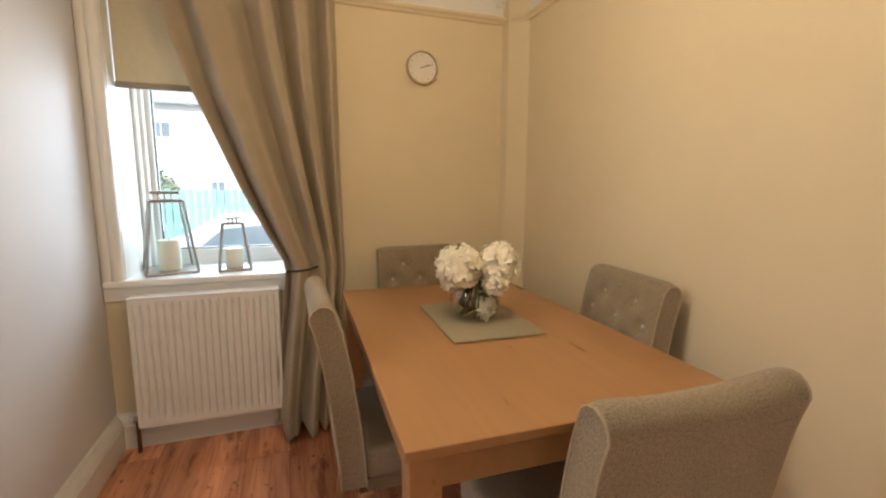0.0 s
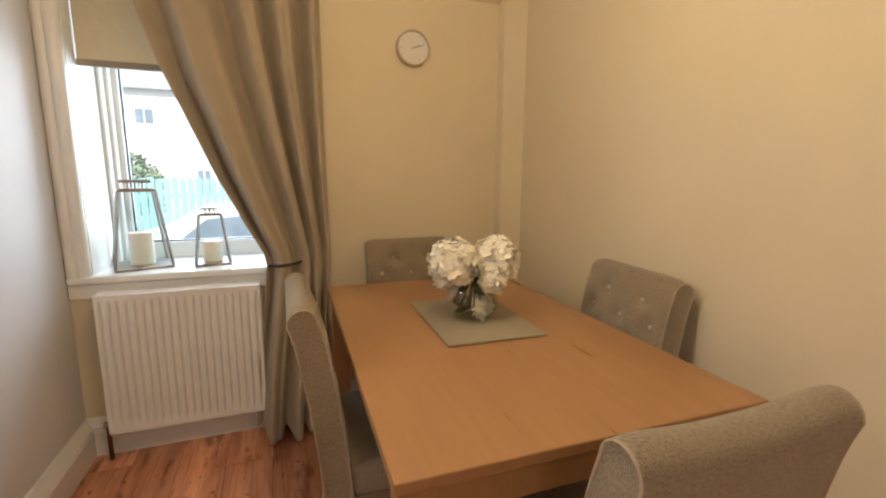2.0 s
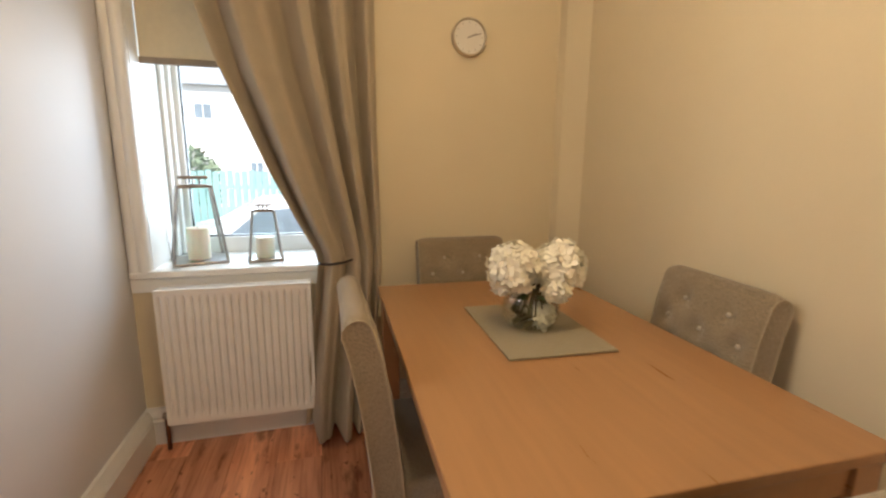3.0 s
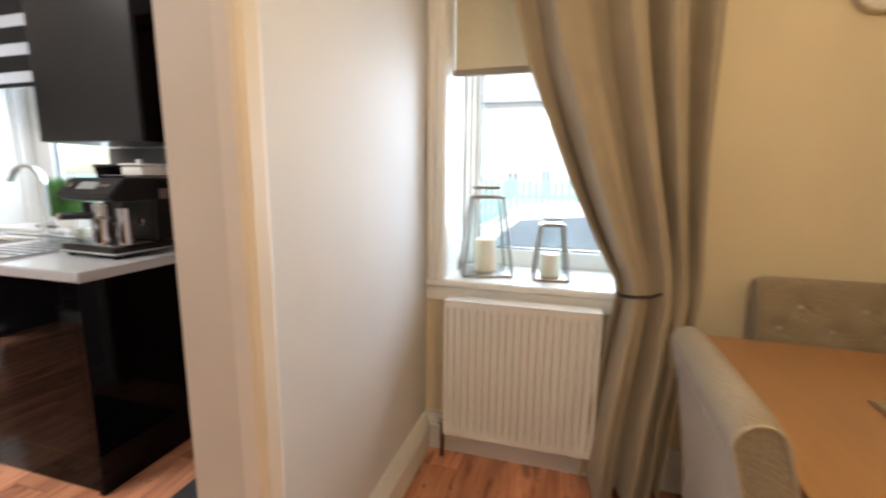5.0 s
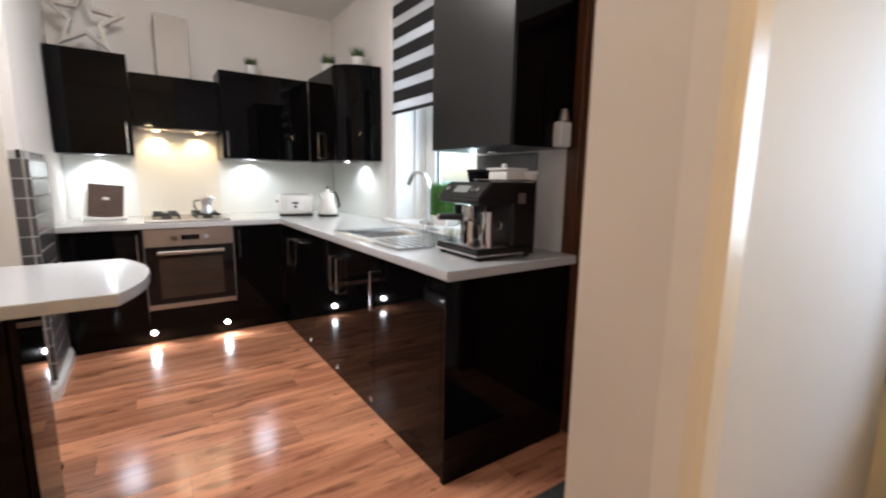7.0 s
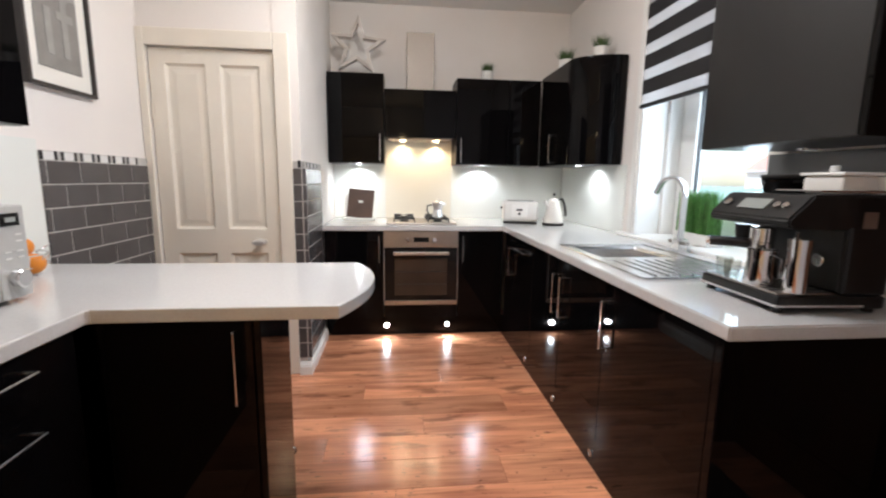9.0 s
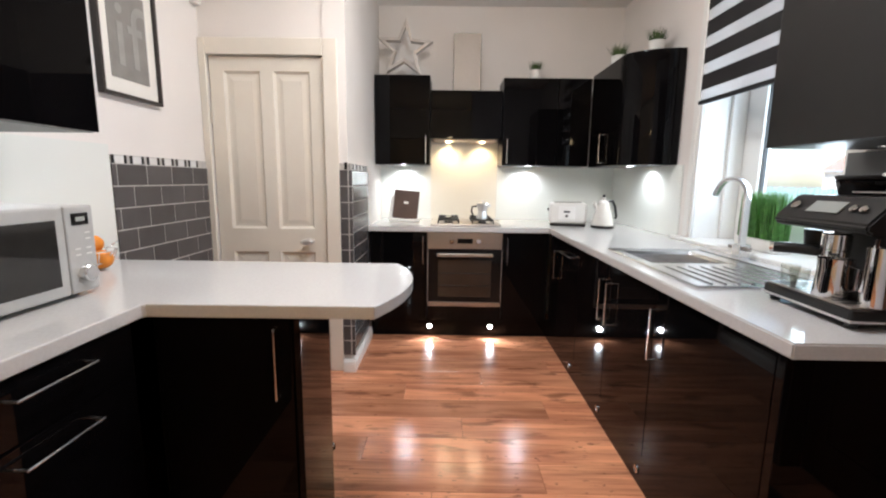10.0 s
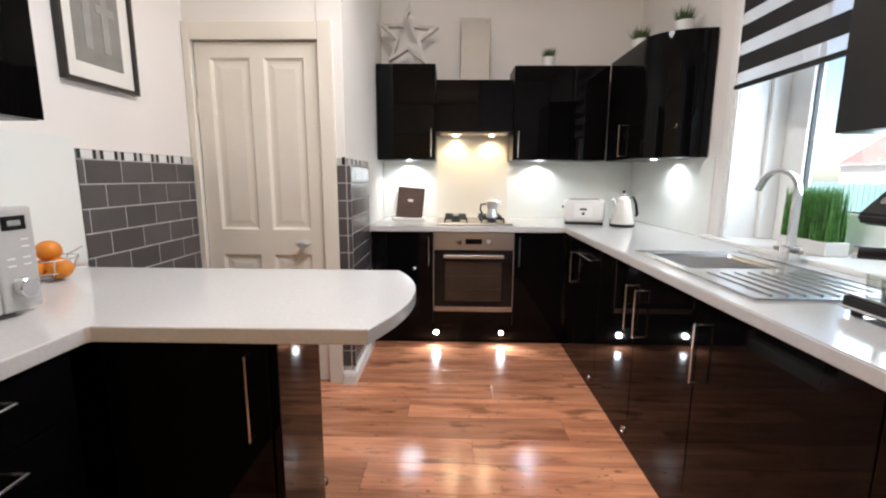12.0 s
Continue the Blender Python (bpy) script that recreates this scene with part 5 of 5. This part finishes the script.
va = thing("flower_vase", (-0.972, 3.83, 0.749), "clear glass bowl vase of white hydrangeas", "vase")
vp = [(0, 0.003), (0.05, 0.0), (0.074, 0.012), (0.092, 0.05), (0.094, 0.08), (0.08, 0.118), (0.07, 0.13), (0.066, 0.13), (0.076, 0.116), (0.089, 0.08), (0.087, 0.052), (0.07, 0.016), (0, 0.012)]
part("bowl", lathe(vp, 32), "vase_glass", va, "clear glass bowl", True)
bm = bmesh.new()
for k in range(26):
    a = random.uniform(0, 6.28)
    r = random.uniform(0.03, 0.06)
    tube([(r * math.cos(a), r * math.sin(a), 0.02), (0.06 * math.cos(a + 1.4), 0.06 * math.sin(a + 1.4), 0.06), (0.02 * math.cos(a + 2), 0.02 * math.sin(a + 2), 0.15)], 0.0035, 5, bm)
part("stems", bm, "stem", va)
bm = bmesh.new()
for k in range(30):
    a, r = random.uniform(0, 6.28), random.uniform(0.01, 0.07)
    c = Vector((r * math.cos(a), r * math.sin(a), random.uniform(0.1, 0.17)))
    d = Vector((math.cos(a), math.sin(a), random.uniform(-0.4, 0.6))) * 0.045
    s = d.cross(Vector((0, 0, 1))).normalized() * 0.016
    bm.faces.new([bm.verts.new(q) for q in (c, c + d * 0.5 + s, c + d, c + d * 0.5 - s)])
part("leaves", bm, "leaf", va)


def bloom(cx, cy, cz, r, n):
    bm = bmesh.new()
    for k in range(n):
        z = 1 - 1.75 * (k + 0.5) / n
        a = k * 2.39996
        q = math.sqrt(max(0, 1 - z * z))
        nor = Vector((q * math.cos(a), q * math.sin(a), z))
        c = Vector((cx, cy, cz)) + nor * r * random.uniform(0.8, 1.12)
        nor = (nor + Vector([random.gauss(0, 0.22) for _ in range(3)])).normalized()
        t = nor.orthogonal().normalized()
        b = nor.cross(t)
        turn = random.uniform(0, 1.57)
        size = random.uniform(0.014, 0.021)
        for p in range(4):
            e = turn + p * math.pi / 2
            u = t * math.cos(e) + b * math.sin(e)
            v = t * math.sin(e) - b * math.cos(e)
            lift = random.uniform(0.1, 0.45) * size
            vs = [c, c + u * size * 0.55 + v * size * 0.55 + nor * lift * 0.5, c + u * size * 1.15 + v * size * 0.25 + nor * lift, c + u * size * 1.15 - v * size * 0.25 + nor * lift, c + u * size * 0.55 - v * size * 0.55 + nor * lift * 0.5]
            bm.faces.new([bm.verts.new(w) for w in vs])
    core = lathe([(0, -r * 0.8)] + [(r * 0.74 * math.cos(x), r * 0.74 * math.sin(x)) for x in np.linspace(-1.2, 1.2, 7)] + [(0, r * 0.74)], 12)
    moved(core, Matrix.Translation((cx, cy, cz)), bm)
    return bm


for cx, cy, cz, r, n in ((-0.074, -0.02, 0.208, 0.073, 260), (0.077, -0.03, 0.21, 0.074, 270), (0.0, 0.06, 0.195, 0.055, 110), (0.05, -0.07, 0.15, 0.04, 60), (-0.06, 0.05, 0.15, 0.05, 70)):
    part("bloom", bloom(cx, cy, cz, r, n), "petal", va, "white hydrangea head")
part("bloom", bloom(0.025, -0.03, 0.05, 0.035, 50), "petal", va, "white petals inside the glass")


def chair(sag=0.0, label="oatmeal linen dining chair with buttoned scroll back"):
    c = thing("dining_chair", (0, 0, 0), label, "chair", group="chairs round the table")
    W, TK = 0.215, 0.072
    part("seat", box(-W, -0.24, 0.37, W, 0.2, 0.48, 0.025, seg=3), "linen", c, smooth=True)
    part("seat_rail", box(-W + 0.012, -0.225, 0.33, W - 0.012, 0.2, 0.372, 0.004), "linen", c)
    buttons = [(x, z) for z, xs in ((0.84, (-0.09, 0.09)), (0.765, (-0.15, 0, 0.15)), (0.69, (-0.09, 0.09)), (0.615, (-0.15, 0, 0.15))) for x in xs]

    def side(z):
        u = max(0, (z - 0.36) / 0.57)
        return 0.2 + 0.075 * u ** 1.5 + 0.012 * max(0, (z - 0.8) / 0.13) ** 2

    def saddle(x, z):
        k = max(0, (z - 0.6) / 0.33) ** 2
        return -sag * (1 - abs(x / W) ** 2.4) * k - 0.012 * abs(x / W) ** 14 * k

    def front(u, v):
        x, z = -W + 2 * W * u, 0.36 + 0.53 * v
        y = side(z)
        for bx, bz in buttons:
            y += 0.021 * math.exp(-(((x - bx) ** 2 + (z - bz) ** 2) / 0.0009))
        y -= 0.012 * (1 - (2 * u - 1) ** 6) * min(1, (1 - v) / 0.15)
        return (x, y, z)

    def rear(u, v):
        x, z = -W + 2 * W * u, 0.36 + 0.53 * v
        return (x, side(z) + TK, z)

    bm = bmesh.new()
    grid(36, 36, front, bm)
    grid(36, 18, rear, bm)
    for s in (-W, W):
        grid(1, 18, lambda u, v: (s, side(0.36 + 0.53 * v) + TK * u, 0.36 + 0.53 * v), bm)
    # rolled top
    y0 = side(0.89)

    def roll(u, v):
        a = math.pi * v
        return (-W + 2 * W * u, y0 + TK / 2 - TK / 2 * math.cos(a), 0.89 + 0.042 * math.sin(a))

    grid(36, 12, roll, bm)
    for s in (-W, W):
        cap = [bm.verts.new((s, y0 + TK / 2 - TK / 2 * math.cos(math.pi * k / 12), 0.89 + 0.042 * math.sin(math.pi * k / 12))) for k in range(13)]
        bm.faces.new(cap)
    bmesh.ops.remove_doubles(bm, verts=bm.verts, dist=0.0006)
    for v in bm.verts:
        v.co.z += saddle(v.co.x, v.co.z)
    back = part("backrest", bm, "linen", c, smooth=True)
    for s in (-W, W):
        line = ([(s, side(0.36 + 0.53 * k / 14) + TK, 0.36 + 0.53 * k / 14) for k in range(15)] +
                [(s, y0 + TK / 2 + TK / 2 * math.cos(a), 0.89 + 0.042 * math.sin(a)) for a in np.linspace(0, math.pi, 9)] +
                [(s, side(0.89 - 0.53 * k / 14), 0.89 - 0.53 * k / 14) for k in range(15)])
        part("piping", tube([(x, y, z + saddle(x, z)) for x, y, z in line], 0.0028, 5), "piping", back, "pale piped edge")
    part("back_seam", tube([(-W, side(0.84) + TK + 0.001, 0.84), (W, side(0.84) + TK + 0.001, 0.84)], 0.002, 5), "linen", back)
    for bx, bz in buttons:
        part("button", moved(lathe([(0, -0.004), (0.009, -0.001), (0.006, 0.005), (0, 0.006)], 10), pose(bx, side(bz) + 0.007, bz + saddle(bx, bz), 90)), "button", back)
    for x in (-0.2, 0.2):
        for y, lean in ((-0.21, 0), (0.2, 0.05)):
            bm = box(-0.02, -0.02, 0, 0.02, 0.02, 0.34, 0.002)
            for v in bm.verts:
                f = 1 - v.co.z / 0.34
                v.co.x, v.co.y = v.co.x * (1 - 0.3 * f) + x, v.co.y * (1 - 0.3 * f) + y + lean * f
            part("leg", bm, "beech", c, "tapered pale wooden leg")
    return c


ch = chair()
# the template faces -y with its backrest at +y
ch.matrix_world = pose(-0.975, 4.31, 0, 0, 0, 0)
copy_thing(ch, pose(-0.716, 3.675, 0, 0, 0, -95))
copy_thing(ch, pose(-1.238, 3.76, 0, 0, 0, 90))
near = chair(0.017, "oatmeal linen dining chair with a sagging scroll back")
near.matrix_world = pose(-0.988, 3.16, 0, 0, 0, 180)

# radiator
ra = thing("radiator", (-2.005, 4.575, 0.135), "white steel panel radiator under the window", "radiator")
w, hh = 0.312, 0.615


def flute(u, v):
    x = -w + 2 * w * u
    k = (u * 20) % 1
    groove = 0.016 * math.exp(-((k - 0.5) / 0.17) ** 2)
    edge = min(1, max(0, (min(v, 1 - v) - 0.05) / 0.02))
    return (x, 0.003 + groove * edge, hh * v)


bm = grid(400, 50, flute)
part("front_panel", bm, "rad", ra, "pressed steel panel with vertical flutes", True)
part("back_panel", box(-w, 0.022, 0.0, w, 0.05, hh - 0.012, 0.004), "rad", ra)
part("side_cover", box(-w - 0.003, 0.002, 0.006, -w, 0.08, hh + 0.002), "rad", ra)
part("side_cover", box(w, 0.002, 0.006, w + 0.003, 0.08, hh + 0.002), "rad", ra)
bm = bmesh.new()
box(-w, 0.016, hh - 0.008, w, 0.076, hh + 0.001, 0.002, bm=bm)
box(-w, 0.0, hh - 0.006, w, 0.0155, hh + 0.003, 0.003, bm=bm)
box(-w, 0.076, hh - 0.006, w, 0.082, hh + 0.003, bm=bm)
part("top_grille", bm, "rad", ra)
part("pipe", tube([(-w - 0.018, 0.045, -0.135), (-w - 0.018, 0.045, -0.02), (-w - 0.018, 0.045, 0.03)], 0.009, 10), "copper", ra, "dull copper pipe", True)
part("valve", tube([(-w - 0.032, 0.045, 0.03), (-w + 0.002, 0.045, 0.03)], 0.014, 12), "nickel", ra, "metal valve", True)
part("valve", tube([(w - 0.002, 0.045, 0.02), (w + 0.028, 0.045, 0.02), (w + 0.03, 0.045, -0.135)], 0.01, 12), "copper", ra, smooth=True)

# curtain
cu = thing("curtain", (-1.65, 4.6, 0.02), "heavy beige curtain drawn aside with a tieback", "curtain")
LEFT = [(0.0, -1.74), (0.25, -1.722), (0.5, -1.69), (0.72, -1.664), (0.82, -1.653), (0.88, -1.664), (1.0, -1.73), (1.22, -1.835), (1.66, -2.012), (2.02, -2.115), (2.5, -2.21)]
RIGHT = [(0.0, -1.43), (0.3, -1.41), (0.6, -1.385), (0.8, -1.37), (1.0, -1.37), (1.4, -1.376), (2.0, -1.378), (2.5, -1.375)]


FOLDS = [(0.0, -0.2), (0.11, -1.0), (0.2, 0.95), (0.33, 0.35), (0.48, -1.0), (0.565, 0.9), (0.61, 0.8), (0.69, -1.0), (0.755, 0.85), (0.8, 0.6), (0.885, -0.9), (0.945, 0.5), (1.0, -0.6)]


def fold(u):
    """Depth of the pleats across the cloth: gentle slopes that tuck under the next ridge."""
    for (a, p), (b, q) in zip(FOLDS, FOLDS[1:]):
        if u <= b:
            k = (u - a) / (b - a)
            return p + (q - p) * (k * k * (3 - 2 * k))
    return FOLDS[-1][1]


def drape(u, v):
    z = 2.5 * v
    l, r = (np.interp(z, [p[0] for p in t], [p[1] for p in t]) for t in (LEFT, RIGHT))
    squeeze = math.exp(-((z - 0.83) / 0.16) ** 2)
    low = max(0, (0.75 - z) / 0.75)
    w = min(1, max(0, u + 0.018 * math.sin(2.3 * z + 5 * u) * (1 - squeeze) * math.sin(math.pi * u)))
    d = fold(w)
    amp = 0.082 + 0.01 * math.sin(1.7 * z + 4 * u) - 0.05 * squeeze - 0.035 * low
    x = l + (r - l) * u + 0.012 * d * math.sin(math.pi * u)
    y = 4.575 - 0.1 * low * math.sin(math.pi * min(1, u * 1.15)) - amp * d + 0.004 * math.sin(9 * z + 14 * u) - 0.03 * squeeze
    hem = 0.055 * low ** 6 * (1 - d) * 0.5
    return (x + 1.65, y - 4.6, z + hem)


bm = grid(170, 100, drape)
cl = part("cloth", bm, "curtain", cu, smooth=True)
mod = cl.modifiers.new("thick", "SOLIDIFY")
mod.thickness = 0.004
part("tieback", tube([(0.0, -0.03, 0.826), (0.008, -0.08, 0.826), (0.05, -0.1, 0.827), (0.11, -0.095, 0.832), (0.15, -0.06, 0.838), (0.16, 0.09, 0.842)], 0.006, 8), "ink", cu, "thin dark metal tieback", True)

# roller blind
rb = thing("roller_blind", (-1.93, 4.8, 1.69), "lowered cream fabric roller blind in the window reveal", "blind")
part("fabric", box(-0.415, -0.0015, 0.02, 0.415, 0.0015, 0.63), "blind", rb)
part("bottom_bar", box(-0.417, -0.008, 0, 0.417, 0.008, 0.028, 0.004), "blind_bar", rb, "brownish fabric covered bar")
part("tube", moved(cyl(0.022, -0.415, 0.415, 20), pose(0, 0.01, 0.635, 0, 90)), "blind", rb, smooth=True)

# clock
ck = thing("wall_clock", (-0.925, YW - 0.002, 1.872), "round white faced wall clock with a slim metal rim", "clock")
flat = pose(0, 0, 0, 90)
part("case", moved(lathe([(0, 0), (0.08, 0), (0.085, 0.006), (0.085, 0.034), (0.081, 0.037), (0.077, 0.034), (0.077, 0.02), (0, 0.02)], 40), flat), "clock_rim", ck, smooth=True)
part("face", moved(cyl(0.0765, 0.02, 0.022, 40), flat), "clock_face", ck)
bm = bmesh.new()
for k in range(12):
    moved(box(-0.001, 0.06, 0.0222, 0.001, 0.069, 0.0228), flat @ pose(0, 0, 0, 0, 0, 30 * k), bm)
part("hour_marks", bm, "nickel", ck)
part("minute_hand", moved(box(-0.002, -0.012, 0.025, 0.002, 0.062, 0.0265), flat @ pose(0, 0, 0, 0, 0, -72)), "nickel", ck)
part("hour_hand", moved(box(-0.003, -0.01, 0.0235, 0.003, 0.04, 0.0247), flat @ pose(0, 0, 0, 0, 0, -66)), "nickel", ck)


def lantern(place, rz, w, h, label, candle):
    l = thing("lantern", place, label, "lantern", rz, "lanterns on the sill")
    b, t = w / 2, w * 0.3
    part("base", box(-b, -b, 0, b, b, 0.012, 0.003), "nickel", l)
    hh = h * 0.88
    for sx in (-1, 1):
        for sy in (-1, 1):
            part("post", tube([(sx * (b - 0.005), sy * (b - 0.005), 0.01), (sx * t, sy * t, hh)], 0.005, 4, flat=(0.009, 0.009)), "nickel", l)
    bm = bmesh.new()
    for a, c in (((-t, -t), (t, -t)), ((t, -t), (t, t)), ((t, t), (-t, t)), ((-t, t), (-t, -t))):
        tube([(*a, hh), (*c, hh)], 0.005, 4, bm, flat=(0.01, 0.01))
    part("top_frame", bm, "nickel", l)
    for k in range(4):
        m = pose(0, 0, 0, 0, 0, 90 * k)
        bm = bmesh.new()
        bm.faces.new([bm.verts.new(m @ Vector(p)) for p in ((-b + 0.008, -b + 0.005, 0.012), (b - 0.008, -b + 0.005, 0.012), (t - 0.003, -t, hh), (-t + 0.003, -t, hh))])
        pn = part("pane", bm, "pane_lantern", l)
        pn.visible_shadow = False
    bm = bmesh.new()
    box(-t * 0.9, -t * 0.9, hh + 0.002, t * 0.9, t * 0.9, hh + 0.008, bm=bm)
    for x in (-0.4, 0.0, 0.4):
        moved(cyl(0.005, hh + 0.008, h * 0.965, 8), Matrix.Translation((x * t, 0, 0)), bm)
    box(-t * 0.9, -t * 0.35, h * 0.965, t * 0.9, t * 0.35, h, 0.003, bm)
    part("cap", bm, "nickel", l)
    c = thing("candle", (place[0], place[1], place[2] + 0.0125), "white pillar candle inside a lantern", "candle", group="lantern candles")
    r, ht = candle
    part("wax", lathe([(0, 0), (r, 0), (r, ht - 0.004), (r - 0.004, ht), (r * 0.5, ht - 0.004), (0, ht - 0.005)], 24), "wax", c, smooth=True)
    part("wick", tube([(0, 0, ht - 0.006), (0.001, 0, ht + 0.007)], 0.0012, 6), "ink", c)


lantern((-2.205, 4.87, 0.8155), 18, 0.23, 0.405, "tall tapered metal and glass lantern with a candle", (0.05, 0.15))
lantern((-1.905, 4.85, 0.8155), 8, 0.158, 0.275, "small tapered metal and glass lantern with a candle", (0.043, 0.1))

# ---------------------------------------------------------------- tiles
TH, TW, JT = 0.1015, 0.2, 0.006


def tiled(name, place, rz, length, z0, rows, shift, label, phase=0.0):
    """Brick-bond tiles on a grout bed: local x along the wall, -y outward."""
    t = thing(name, place, label, "tiles", rz, kind="structure")
    part("grout_bed", box(0, -0.0085, z0, length, 0.0, z0 + rows * TH + 0.04), "grout", t)
    shared = {}
    for r in range(rows):
        x = -TW * ((r + shift) % 2) / 2 - phase
        while x < length - 0.01:
            a, b = max(x, 0), min(x + TW, length)
            if b - a > 0.02:
                key = (round(b - a, 3), a == 0, b == length)
                if key not in shared:
                    shared[key] = finish("tile", box(0 if key[1] else JT / 2, -0.011, JT / 2, key[0] - (0 if key[2] else JT / 2), -0.004, TH - JT / 2, 0.0015, seg=1), "tile")
                ob = new("tile", shared[key])
                ob.parent = t
                ob.location = (a, 0, z0 + r * TH)
            x += TW
    # narrow border of white and black pieces
    zt = z0 + rows * TH
    if length > 0.3:
        white = finish("border_piece", box(0.001, -0.011, 0.002, 0.06, -0.004, 0.036, 0.001, seg=1), "tile_white")
        dark = finish("border_piece", box(0.001, -0.012, 0.002, 0.017, -0.004, 0.04, 0.001, seg=1), "tile_black")
        x = 0.0
        while x < length - 0.11:
            for me, off in ((dark, 0.0), (white, 0.018), (dark, 0.079)):
                ob = new("border_piece", me)
                ob.parent = t
                ob.location = (x + off, 0, zt)
            x += 0.118
    else:
        part("border_piece", box(0.03, -0.013, zt + 0.002, length - 0.03, -0.004, zt + 0.045, 0.001), "tile_black", t)
    return t


tiled("wall_tiles_south", (-4.51, 1.651, 0), 180, 0.785, 0.11, 12, 0, "dark grey gloss brick tiles with pale grout and a striped border", 0.07)
tiled("wall_tiles_nib", (-5.3, 2.538, 0), 180, 0.64, 0.11, 12, 1, "dark grey gloss brick tiles with pale grout on the wall stub")
tiled("wall_tiles_nib_end", (-5.312, 2.488, 0), 90, 0.078, 0.11, 12, 0, "narrow column of dark grey tiles at the wall stub end")

# ---------------------------------------------------------------- laminate floor
floor = thing("floor", (0, 0, 0), "reddish brown wood laminate plank floor", "floor", kind="structure")
PW, PL = 0.192, 1.285
plank = finish("plank", box(0.0006, 0.0006, -0.012, PW - 0.0006, PL - 0.0006, 0, 0.0006, seg=1), "plank")
col = 0
x = -6.66
while x < -0.33:
    south = -1.7 if x > -2.7 else 0.3
    y = south - PL * ((col * 0.37) % 1)
    while y < 5.1:
        a, b = max(y, south), min(y + PL, YW + 0.1)
        if b - a > 0.02:
            if abs(b - a - PL) < 1e-6:
                me = plank
            else:
                me = finish("plank", box(0.0006, 0.0006, -0.012, PW - 0.0006, b - a - 0.0006, 0, 0.0006, seg=1), "plank")
            ob = new("plank", me)
            ob.parent = floor
            ob.location = (x, a, 0)
        y += PL
    x += PW
    col += 1
